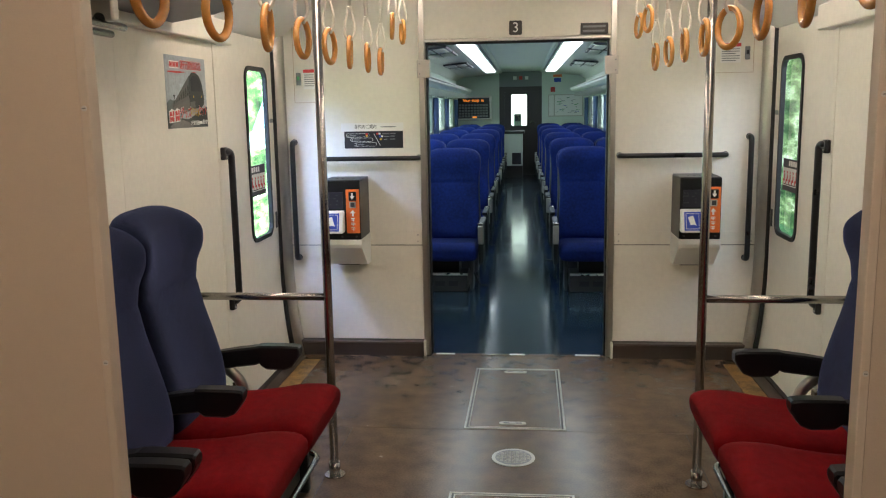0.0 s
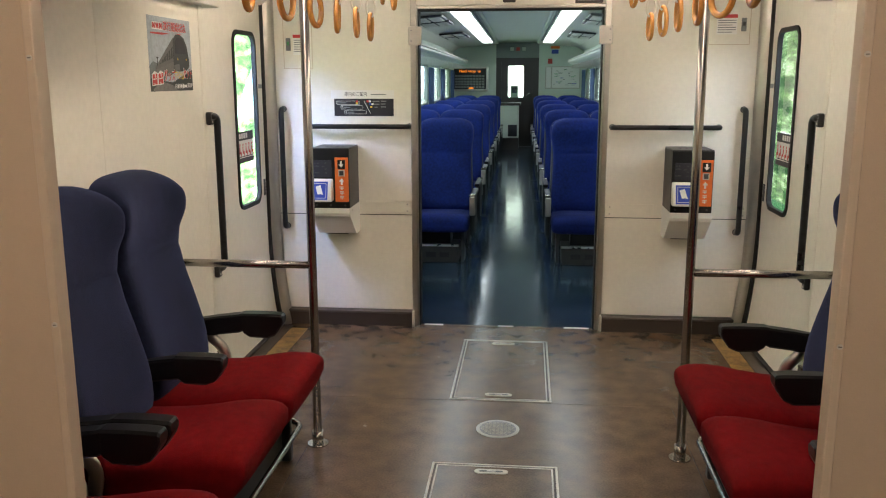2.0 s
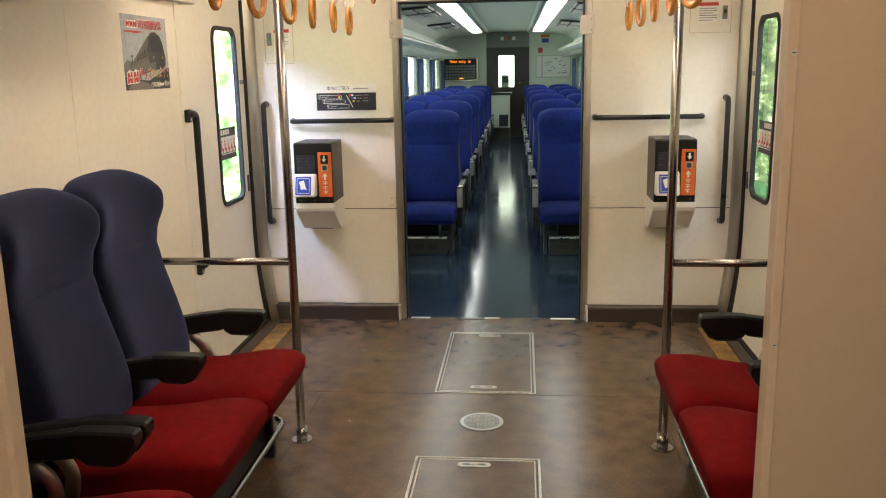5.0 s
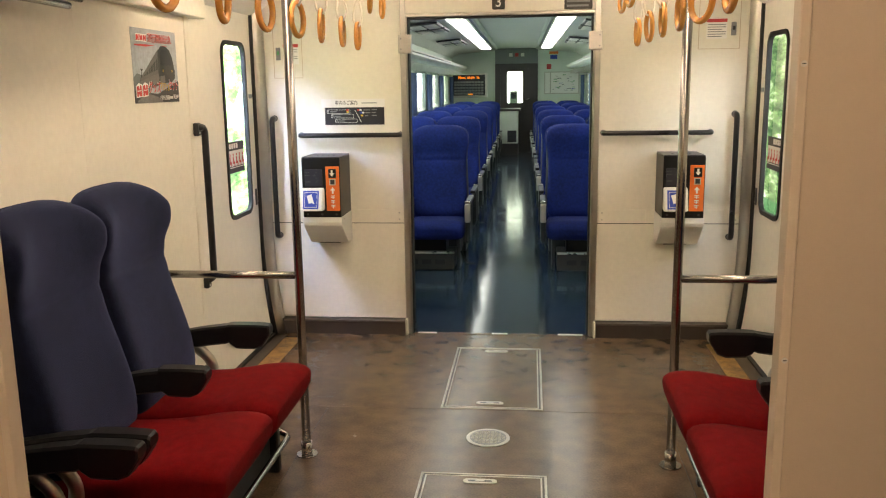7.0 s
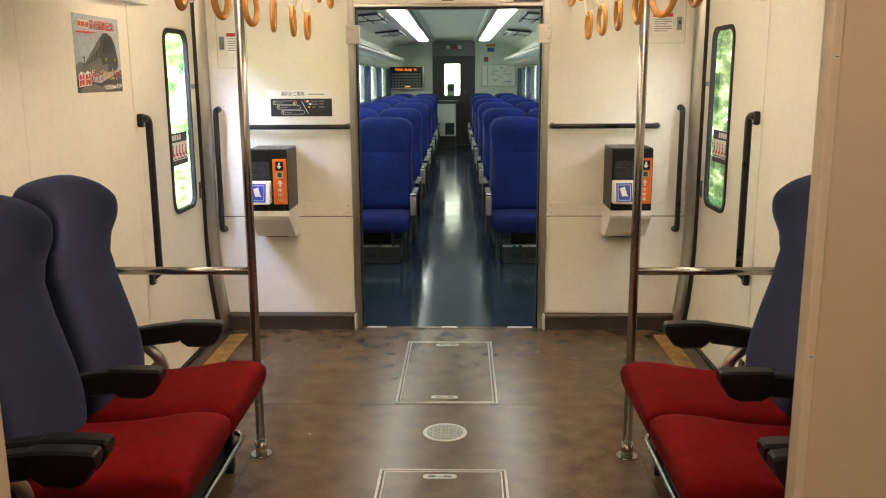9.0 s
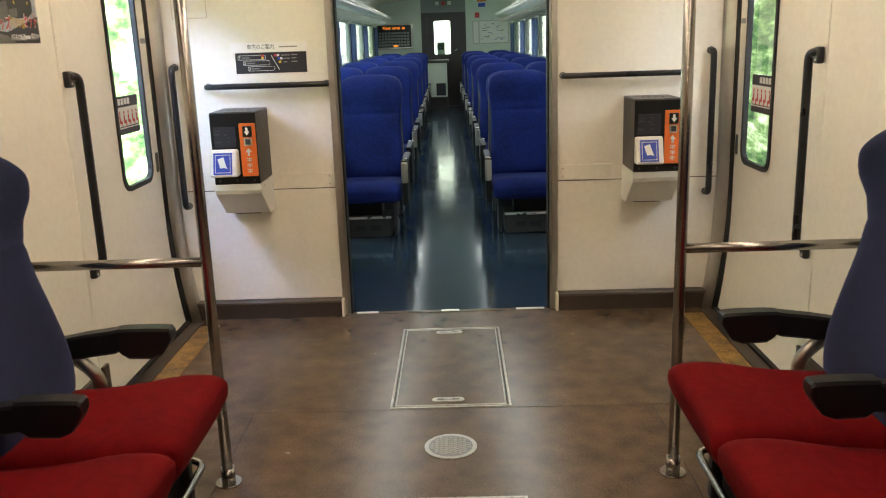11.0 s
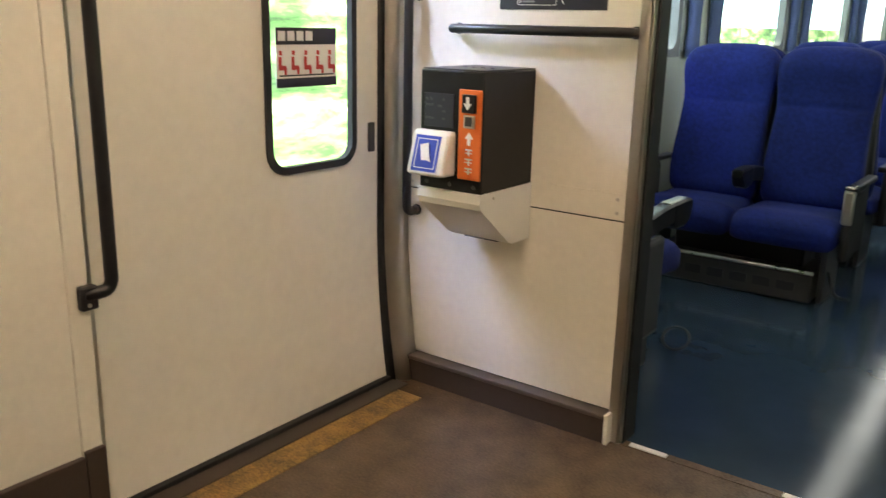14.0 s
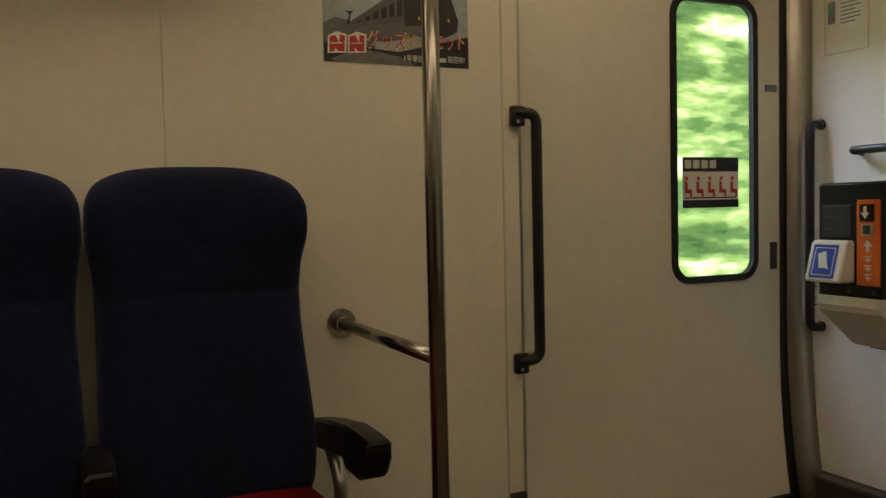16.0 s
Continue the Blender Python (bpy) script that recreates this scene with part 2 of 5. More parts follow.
def rounded(w, h, r, n=5):
    """A rounded rectangle about the origin, anticlockwise."""
    out = []
    for cx, cy, a0 in ((w / 2 - r, h / 2 - r, 0), (-w / 2 + r, h / 2 - r, 90), (-w / 2 + r, -h / 2 + r, 180), (w / 2 - r, -h / 2 + r, 270)):
        for i in range(n + 1):
            a = radians(a0 + 90 * i / n)
            out.append((cx + r * math.cos(a), cy + r * math.sin(a)))
    return out


def holed(outer, inner, depth, place):
    """A plate with outlines outer and inner (lists of u, v); place(u, v, w) gives the point; w runs from 0 to depth."""
    bm = bmesh.new()
    faces = []
    for w in (0, depth):
        loops = []
        for ring in (outer, inner):
            vs = [bm.verts.new(place(u, v, w)) for u, v in ring]
            loops.append(vs)
            for i in range(len(vs)):
                bm.edges.new((vs[i - 1], vs[i]))
        es = [e for vs in loops for e in {bm.edges.get((vs[i - 1], vs[i])) for i in range(len(vs))}]
        bmesh.ops.triangle_fill(bm, use_beauty=True, edges=es)
        faces.append(loops)
    for a, b in zip(faces[0], faces[1]):
        for i in range(len(a)):
            bm.faces.new((a[i - 1], a[i], b[i], b[i - 1]))
    bmesh.ops.recalc_face_normals(bm, faces=bm.faces[:])
    return bm


def mesh_of(name, bm, mat):
    me = bpy.data.meshes.new(name)
    bm.to_mesh(me)
    bm.free()
    me.materials.append(mat)
    return me


def part(name, bm, mat, parent, label=""):
    ob = new(name, mesh_of(name, bm, mat))
    ob.parent = parent
    return tagged(ob, label)


def solid(name, bm, mat, label, category="", kind="", group=""):
    return tagged(new(name, mesh_of(name, bm, mat)), label, category, group, kind)


def thing(name, label, category, m=None, group="", kind=""):
    ob = new(name)
    ob.empty_display_size = 0.1
    if m is not None:
        ob.matrix_basis = m
    return tagged(ob, label, category, group, kind)


def lean(y):
    """The saloon runs very slightly askew of the vestibule."""
    return -0.0095 * y


def skewed(bm):
    for v in bm.verts:
        v.co.x += lean(v.co.y)
    return bm


# ---------------------------------------------------------------- vestibule shell
S = "structure"
WX = {-1: 1.260, 1: 1.277}     # inner faces of the side walls
Y_REAR = -3.845    # the partition behind which the film begins
solid("subfloor", block(-1.5, 1.5, -6.2, 0.0, -0.12, -0.004), SKIRT, "dark underfloor below the brown vinyl sheets", "floor", S)
floor = thing("floor", "brown mottled vinyl floor sheets with welded seams", "floor", kind=S)
for x0, x1, y0, y1 in ((-1.32, 1.32, -1.149, 0.0), (-0.722, 0.745, -6.2, -1.152), (-1.30, -0.725, -6.2, -1.152), (0.748, 1.30, -6.2, -1.152)):
    part("vinyl_sheet", block(x0, x1, y0, y1, -0.004, 0.0), FLOOR, floor)

# front partition with the doorway
wall_front = thing("wall_front", "cream laminate partition with an open doorway", "wall", kind=S)
for s in (-1, 1):
    a, b = sorted((s * 0.537, s * 1.30))
    part("upper_panel", block(a, b, 0.0, 0.05, 0.647, 2.3), CREAM, wall_front)
    part("lower_panel", block(a, b, 0.0, 0.05, 0.092, 0.643), CREAM, wall_front)
    part("kick_board", block(a, b, -0.036, 0.05, 0.0, 0.074), SKIRT, wall_front, "brown vinyl kick board")
    part("kick_cap", block(a, b, -0.042, 0.05, 0.074, 0.087, 0.003), BRONZE, wall_front, "thin bronze capping strip")
    part("seam", block(a, b, -0.0004, 0.03, 0.6433, 0.6467), RUBBER, wall_front, "dark panel seam")
    c, d = sorted((s * 0.540, s * (0.80 if s < 0 else 0.80)))
    strip = part("cover_strip", block(c, d, -0.004, -0.0005, 0.650, 0.722, 0.001, 1), CREAM, wall_front, "cream cover strip with rivets")
    e, g = sorted((s * 1.06, s * 1.298))
    part("cover_strip", block(e, g, -0.004, -0.0005, 0.650, 0.722, 0.001, 1), CREAM, wall_front, "cream cover strip with rivets")
    for rx, rz in ((0.562, 0.667), (0.562, 0.705), (1.275, 0.667), (1.275, 0.705)):
        part("rivet", disc(bmesh.new(), (s * rx, -0.003, rz), (0, -1, 0), 0.005, 0.004, 10), ALU, wall_front)
    # small end block of the kick board by the jamb
    e, g = sorted((s * 0.524, s * 0.537))
    part("jamb_foot", block(e, g, -0.044, 0.05, 0.0, 0.092, 0.003), CREAM, wall_front)
part("backing", block(-1.38, -0.537, 0.05, 0.09, 0.0, 2.3), GREENWHITE, wall_front)
part("backing", block(0.537, 1.38, 0.05, 0.09, 0.0, 2.3), GREENWHITE, wall_front)
part("header_panel", block(-0.512, 0.512, -0.004, 0.09, 1.785, 2.3, 0.003, 1), CREAM, wall_front)

door_frame = thing("door_frame", "grey metal frame of the open inner doorway", "door frame", kind=S)
for s in (-1, 1):
    a, b = sorted((s * 0.505, s * 0.536))
    part("jamb", block(a, b, -0.014, 0.09, 0.0, 2.3, 0.003), ALU, door_frame)
    a, b = sorted((s * 0.4985, s * 0.5035))
    part("bead", block(a, b, -0.011, 0.012, 0.0, 1.77, 0.0015, 1), ALU, door_frame, "thin bright metal bead")
    a, b = sorted((s * 0.490, s * 0.505))
    part("seal", block(a, b, 0.010, 0.075, 0.0, 1.77, 0.003), RUBBER, door_frame, "black rubber door seal")
    a, b = sorted((s * 0.474, s * 0.545))
    lk = part("latch_plate", block(a, b, -0.022, 0.02, 1.578, 1.676, 0.003), ALU, door_frame, "pale grey latch housing")
    for rz in (1.60, 1.655):
        part("screw", disc(bmesh.new(), (s * 0.53, -0.021, rz), (0, -1, 0), 0.004, 0.003, 8), GREY, lk)
part("head_rail", block(-0.512, 0.512, -0.008, 0.06, 1.768, 1.785, 0.003), ALU, door_frame)
part("head_seal", block(-0.505, 0.505, 0.0, 0.06, 1.757, 1.768, 0.002), RUBBER, door_frame)
part("threshold", block(-0.49, 0.49, -0.012, 0.02, -0.001, 0.003, 0.001, 1), FLOOR, door_frame)
for x0, x1 in ((-0.47, -0.36), (-0.045, 0.045), (0.33, 0.47)):
    part("floor_guide", block(x0, x1, -0.008, 0.012, 0.002, 0.007, 0.002), WHITE, door_frame, "worn white floor guide")


def side(s):
    """One side of the vestibule: bodyside wall, sliding door, posts."""
    word = "left" if s < 0 else "right"

    def put(u, v, w, x=1.348):
        return (s * (x + w), u, v)

    def span(a, b):
        return sorted((s * a, s * b))

    # sliding door: flat above, tucked under towards the sill below
    door = thing("door_1" if s < 0 else "door_2", "cream sliding door with a tall rounded window, closed", "door", kind=S)
    yc, zc, w, h = -0.370, 1.189, 0.325, 0.875
    outer = [(-1.12, 0.55), (-0.075, 0.55), (-0.075, 1.90), (-1.12, 1.90)]
    hole = [(yc + u, zc + v) for u, v in rounded(w, h, 0.055)]
    part("door_leaf", holed(outer, hole, 0.016, put), DOORMAT, door)
    rows = []
    for i in range(31):
        z = 0.55 * (1 - i / 30)
        x = 1.348 - 0.045 * (i / 30) ** 2.0
        rows.append([(s * x, -1.12, z), (s * x, -0.075, z), (s * (x + 0.03), -0.075, z), (s * (x + 0.03), -1.12, z)])
    bm = loft(bmesh.new(), rows)
    for f in bm.faces:
        f.smooth = False
    part("door_leaf_lower", bm, DOORMAT, door)
    ring = [(yc + u, zc + v) for u, v in rounded(w + 0.03, h + 0.03, 0.068)]
    slim = [(yc + u, zc + v) for u, v in rounded(w - 0.012, h - 0.012, 0.05)]
    seal = part("window_seal", holed(ring, slim, 0.021, lambda u, v, q: put(u, v, q, 1.340)), RUBBER, door, "black rubber window seal")
    bm = bmesh.new()
    pane = [(yc + u, zc + v) for u, v in rounded(w, h, 0.05)]
    loft(bm, [[put(u, v, 0.014) for u, v in pane], [put(u, v, 0.018) for u, v in pane]])
    glass = part("pane", bm, GLASS, seal)
    glass.visible_shadow = False
    part("finger_pull", block(*span(1.345, 1.349), -0.135, -0.105, 0.765, 0.855, 0.001, 1), SEATGREY, door, "recessed grey finger pull")
    part("lock_plate", block(*span(1.344, 1.349), -0.155, -0.105, 1.35, 1.372, 0.001, 1), GREY, door)
    # priority seat sticker on the glass
    st = thing("sticker", "white and navy priority seat sticker on the door glass", "sticker")
    part("sheet", block(*span(1.354, 1.3552), -0.496, -0.266, 0.975, 1.135), PAPER, st)
    part("heading_band", block(*span(1.3530, 1.3538), -0.496, -0.266, 1.090, 1.135), INK, st, "dark navy band")
    part("footer_band", block(*span(1.3530, 1.3538), -0.496, -0.266, 0.975, 1.000), INK, st, "dark navy band")
    for i in range(4):
        part("heading_bar", block(*span(1.3520, 1.3526), -0.489 + i * 0.034, -0.463 + i * 0.034, 1.100, 1.126), PAPER, st)
    for i in range(5):
        y = -0.476 + i * 0.047
        bm = block(*span(1.3520, 1.3530), y - 0.012, y - 0.002, 1.022, 1.058)
        slab(bm, *span(1.3520, 1.3530), y - 0.004, y + 0.014, 1.022, 1.034)
        slab(bm, *span(1.3520, 1.3530), y + 0.008, y + 0.016, 1.010, 1.030)
        slab(bm, *span(1.3520, 1.3530), y - 0.010, y + 0.0, 1.062, 1.074)
        part("seat_symbol", bm, REDP, st, "small red seat symbol")
    part("caption_bar", block(*span(1.3530, 1.3538), -0.486, -0.276, 1.005, 1.009), INK, st)

    # front door post, curved in towards the floor, with the rubber edge
    rows, edge = [], []
    for i in range(15):
        z = 2.0 - 2.0 * i / 14
        k = 0.055 * max(0, (0.6 - z) / 0.6) ** 2
        x = 1.335 - k
        rows.append([(s * x, -0.075, z), (s * (x - 0.035), -0.05, z), (s * (x - 0.04), 0.0, z), (s * 1.382, 0.0, z), (s * 1.382, -0.075, z)])
        edge.append([(s * (x + 0.010), -0.092, z), (s * (x - 0.002), -0.075, z), (s * 1.379, -0.075, z), (s * 1.379, -0.092, z)])
    post = thing("door_post", "grey metal door post with a black rubber edge", "door post", kind=S)
    part("post", loft(bmesh.new(), rows), ALU, post)
    part("rubber_edge", loft(bmesh.new(), edge), RUBBER, post)
    part("post_foot", block(*span(1.262, 1.31), -0.03, -0.002, 0.0, 0.10, 0.004), CREAM, post)
    # sill
    part("door_sill", block(*span(1.225, 1.40), -1.12, -0.075, -0.004, 0.004, 0.001, 1), SKIRT, post)
    a, b = span(1.125, 1.222)
    solid("step_strip", block(a, b, -1.115, -0.13, -0.003, 0.003, 0.001, 1), YELLOW, "worn yellow anti-slip strip along the door sill", "floor strip", S)
    part("door_gap", block(*span(1.285, 1.33), -1.10, -0.09, 0.004, 0.016), RUBBER, post, "black gap seal under the door")

    # bodyside wall beside the seats
    wall = thing("wall_" + word, "cream bodyside wall panels beside the seats", "wall", kind=S)
    part("door_pocket_panel", block(*span(WX[s] - 0.002, 1.46), -1.190, -1.140, 0.0, 2.0, 0.003, 1), CREAM, wall)
    part("side_panel", block(*span(WX[s], 1.46), -2.055, -1.1925, 0.0, 2.0), CREAM, wall)
    part("side_panel", block(*span(WX[s], 1.46), Y_REAR, -2.0562, 0.0, 2.0), CREAM, wall)
    part("edge_strip", block(*span(WX[s] + 0.026, WX[s] + 0.060), -1.140, -1.116, 0.0, 1.70, 0.003), ALU, wall, "grey metal edge strip")
    for rz in (0.45, 0.75, 1.05, 1.34):
        part("rivet", disc(bmesh.new(), (s * (WX[s] - 0.0022), -1.178, rz), (-s, 0, 0), 0.003, 0.002, 8), CREAM, wall)
    part("pocket_return", block(*span(WX[s] + 0.060, 1.46), -1.140, -1.120, 0.0, 2.0), CREAM, wall)
    part("skirting", block(*span(WX[s] - 0.014, WX[s] + 0.002), Y_REAR, -1.190, 0.0, 0.20, 0.003), SKIRT, wall, "brown vinyl skirting")
    part("skirting_end", block(*span(WX[s] - 0.016, WX[s] - 0.0025), -1.189, -1.141, 0.0, 0.212, 0.003), SKIRT, wall, "brown vinyl skirting end piece")
    part("valance", block(*span(WX[s] - 0.038, 1.46), Y_REAR, -1.03, 1.70, 1.80, 0.006), CREAM, wall, "projecting cream valance")
    part("lintel", block(*span(1.350, 1.46), -1.03, 0.0, 1.80, 2.0), CREAM, wall)
    return door


side(-1)
side(1)

# ceiling with slanted coves
bm = bmesh.new()
prof = [(-1.46, 1.79), (-1.34, 1.79), (-0.98, 2.08), (-0.30, 2.15), (0.30, 2.15), (0.98, 2.08), (1.34, 1.79), (1.46, 1.79), (1.46, 2.3), (-1.46, 2.3)]
loft(bm, [[(x, y, z) for x, z in prof] for y in (-6.2, 0.0)])
for f in bm.faces:
    f.smooth = False
solid("ceiling", bm, CEILM, "off-white vestibule ceiling with slanted coves", "ceiling", S)
for x in (-0.62, 0.62):
    lt = thing("ceiling_light", "long warm fluorescent ceiling light", "ceiling light", pose(x, 0, 0), "vestibule lights")
    part("housing", block(-0.09, 0.09, -3.4, -0.35, 2.085, 2.125, 0.008), WHITE, lt)
    part("diffuser", block(-0.07, 0.07, -3.38, -0.37, 2.068, 2.085, 0.006), WARMTUBE, lt, "lit diffuser")

# rear partition that the camera starts behind
wall_rear = thing("wall_rear", "beige laminate partition with a walk-through opening", "wall", kind=S)
for a, b, e in ((-1.46, -0.396, -0.396), (0.414, 1.46, 0.414)):
    s = -1 if a < 0 else 1
    part("panel", block(a, b, Y_REAR, Y_REAR + 0.016, 0.0, 2.3), REARMAT, wall_rear)
    u, v = sorted((e - s * 0.001, e + s * 0.0095))
    trim = part("edge_trim", block(u, v, Y_REAR - 0.003, Y_REAR + 0.020, 0.0, 2.3, 0.0015, 2), TRIMB, wall_rear, "pale edge trim with screws")
    for z in (0.57, 0.855, 1.137, 1.42, 1.70):
        sc = part("screw", disc(bmesh.new(), (e + s * 0.0045, Y_REAR - 0.002, z), (0, -1, 0), 0.0030, 0.0020, 12), ALU, trim)
        part("slot", block(e + s * 0.0045 - 0.0018, e + s * 0.0045 + 0.0018, Y_REAR - 0.0044, Y_REAR - 0.0038, z - 0.0004, z + 0.0004), SEATGREY, sc)
for a, b in ((-1.46, -1.40), (1.40, 1.46)):
    solid("wall_rear_side", block(a, b, -6.2, Y_REAR - 0.002, 0.0, 2.3), REARMAT, "plain beige side wall of the rear compartment", "wall", S)
solid("wall_back", block(-1.46, 1.46, -6.26, -6.2, 0.0, 2.3), REARMAT, "plain beige end wall of the rear compartment", "wall", S)
# unseen lamp added to brighten the rear partition on the camera's side
lt = thing("ceiling_light", "short warm ceiling light added out of view for the rear panel", "ceiling light", pose(0, 0, 0), "vestibule lights")
part("diffuser", block(-0.12, 0.12, -5.8, -4.2, 2.125, 2.148, 0.006), WARMTUBE, lt, "lit diffuser")

# ---------------------------------------------------------------- saloon shell
Y_END = 13.07
solid("floor_saloon", skewed(block(-1.45, 1.45, 0.02, Y_END, -0.12, 0.0)), BLUEFLOOR, "dark blue vinyl saloon floor with a waxed shine", "floor", S)
WIN = [(0.92 + 1.95 * i, 2.27 + 1.95 * i) for i in range(6)]


def saloon_side(s):
    wall = thing("wall_saloon_left" if s < 0 else "wall_saloon_right", "pale green saloon side wall with curtained windows", "wall", kind=S)

    def span(a, b):
        return sorted((s * a, s * b))

    part("dado", skewed(block(*span(1.33, 1.375), 0.09, Y_END, 0.0, 1.03)), GREENWHITE, wall)
    part("frieze", skewed(block(*span(1.33, 1.375), 0.09, Y_END, 1.60, 2.3)), GREENWHITE, wall)
    edges = [0.09] + [v for w in WIN for v in w] + [Y_END]
    for a, b in zip(edges[0::2], edges[1::2]):
        part("pillar", skewed(block(*span(1.33, 1.375), a, b, 1.03, 1.60)), GREENWHITE, wall)
    for i, (a, b) in enumerate(WIN):
        win = thing("window_1" if s < 0 else "window_2", "wide saloon window with a dark frame", "window", kind=S, group="saloon windows")
        fr = holed([(a - 0.03, 1.01), (b + 0.03, 1.01), (b + 0.03, 1.62), (a - 0.03, 1.62)],
                   [((a + b) / 2 + u, 1.315 + v) for u, v in rounded(b - a - 0.04, 0.53, 0.06)], 0.05, lambda u, v, q: (s * (1.322 + q), u, v))
        part("window_frame", skewed(fr), GREY, win)
        g = part("pane", skewed(block(*span(1.362, 1.366), a, b, 1.03, 1.60)), GLASS, win)
        g.visible_shadow = False
    for a, b in zip(edges[0::2], edges[1::2]):
        # gathered curtain on each pillar, a folded sheet with depth
        c, rows = (a + b) / 2, []
        wide = (b - a) * 0.27
        if a < 0.5:
            c, wide = 0.62, 0.12
        if b > Y_END - 0.1:
            c, wide = 12.5, 0.15
        for side_sign in (-1, 1):
            cy = c + side_sign * wide
            rings = []
            for k in range(9):
                z = 1.01 + 0.56 * k / 8
                pinch = 0.55 + 0.45 * abs(z - 1.18) / 0.39
                ring = []
                for j in range(24):
                    t = j / 23
                    ring.append((s * (1.292 + 0.018 * math.sin(t * 5 * 2 * math.pi)), cy + (t - 0.5) * 0.17 * pinch, z))
                for j in reversed(range(24)):
                    t = j / 23
                    ring.append((s * (1.298 + 0.018 * math.sin(t * 5 * 2 * math.pi)), cy + (t - 0.5) * 0.17 * pinch, z))
                rings.append(ring)
            solid("curtain", skewed(loft(bmesh.new(), rings)), CURTAIN, "gathered blue-grey window curtain hanging by a pillar", "curtain", group="saloon curtains")
        hook = thing("coat_hook", "small white coat hook on the window pillar", "hook", pose(s * 1.33 + lean(c), c, 1.585), "saloon coat hooks")
        part("plate", block(*span(-0.006, 0.0), -0.012, 0.012, -0.02, 0.02, 0.002), WHITE, hook)
        part("peg", tube(bmesh.new(), smooth_path([(0, 0, -0.005), (-s * 0.04, 0, -0.012), (-s * 0.045, 0, 0.015)], 0.012), 0.005, 8), WHITE, hook)
    # luggage rack: slanted shelf with a front rail and ribs
    rack = thing("luggage_rack", "long pale overhead luggage rack along the saloon wall", "luggage rack", group="saloon racks")
    bm = bmesh.new()
    loft(bm, [[(s * x, y, z) for x, z in ((1.33, 1.63), (1.02, 1.69), (0.985, 1.72), (0.985, 1.745), (1.02, 1.735), (1.33, 1.68))] for y in (0.1, Y_END - 0.6)])
    for f in bm.faces:
        f.smooth = False
    part("shelf", skewed(bm), CEILM, rack)
    part("front_rail", skewed(tube(bmesh.new(), [(s * 0.985, 0.1, 1.755), (s * 0.985, Y_END - 0.6, 1.755)], 0.012, 8)), ALU, rack)
    for i in range(13):
        y = 0.5 + i * 0.95
        part("bracket", skewed(block(*span(1.02, 1.33), y - 0.012, y + 0.012, 1.595, 1.64, 0.004)), ALU, rack)
    for i in range(60):
        y = 0.3 + i * 0.2
        part("slat", skewed(block(*span(1.04, 1.30), y, y + 0.02, 1.640, 1.660)), ALU, rack)
    return wall


saloon_side(-1)
saloon_side(1)

bm = bmesh.new()
prof = [(-1.40, 1.95), (-1.33, 1.95), (-1.18, 2.03), (-0.40, 2.10), (-0.38, 2.125), (0.38, 2.125), (0.40, 2.10), (1.18, 2.03), (1.33, 1.95), (1.40, 1.95), (1.40, 2.3), (-1.40, 2.3)]
loft(bm, [[(x, y, z) for x, z in prof] for y in (0.09, Y_END)])
for f in bm.faces:
    f.smooth = False
solid("ceiling_saloon", skewed(bm), CEILM, "pale saloon ceiling with a raised middle panel", "ceiling", S)
for s in (-1, 1):
    lt = thing("strip_light", "continuous lit fluorescent strip along the saloon ceiling", "ceiling light", group="saloon lights")
    part("housing", skewed(block(*sorted((s * 0.455, s * 0.665)), 0.5, 11.5, 2.068, 2.110, 0.006)), WHITE, lt)
    part("diffuser", skewed(block(*sorted((s * 0.47, s * 0.65)), 0.52, 11.45, 2.052, 2.068, 0.006)), TUBE, lt, "lit white diffuser")
    # solid grey strip stands in for the shade along the housing's inner edge
    part("painted_shade_strip", skewed(block(*sorted((s * 0.425, s * 0.452)), 0.5, 11.5, 2.085, 2.106)), GREY, lt)
    for y in (1.2, 4.3, 7.6):
        vent = thing("ceiling_vent", "ceiling air vent with two slatted grilles", "air vent", pose(lean(y), y, 0), "saloon vents")
        for k in (0, 0.80):
            tilt = lambda u: 2.036 - 0.085 * (abs(u) - 0.74)
            bm = bmesh.new()
            loft(bm, [[(s * u, v, tilt(u) + q) for u, v in ((0.76, k), (1.10, k), (1.10, k + 0.62), (0.76, k + 0.62))] for q in (0.0, 0.02)])
            for f in bm.faces:
                f.smooth = False
            part("backing", bm, INK, vent, "dark grille recess")
            for u0, u1 in ((0.785, 0.905), (0.935, 1.075)):
                for j in range(9):
                    v = k + 0.05 + j * 0.062
                    bm = bmesh.new()
                    loft(bm, [[(s * u0, y, tilt(u0) - q), (s * u1, y, tilt(u1) - q), (s * u1, y + 0.026, tilt(u1) - q), (s * u0, y + 0.026, tilt(u0) - q)] for y, q in ((v, 0.002), (v + 0.008, 0.010))])
                    part("slat", bm, WHITE, vent)

# end wall with the driver's door
X0 = lean(Y_END)
end = thing("wall_end", "pale green end wall round a dark door", "wall", pose(X0, Y_END, 0), kind=S)
part("panel", block(-1.45, -0.44, 0, 0.06, 0, 2.3), GREENWHITE, end)
part("panel", block(0.43, 1.45, 0, 0.06, 0, 2.3), GREENWHITE, end)
part("header", block(-0.44, 0.43, -0.01, 0.06, 1.82, 2.3), GREY, end, "grey header panel with indicator lamps")
for i, x in enumerate((-0.12, 0.0, 0.12)):
    part("indicator", block(x - 0.035, x + 0.035, -0.02, -0.01, 1.96, 2.03, 0.004), (PAPER, REDP, PAPER)[i], end)
ed = thing("door_3", "dark brown end door with a tall window", "door", pose(X0, Y_END, 0), kind=S)
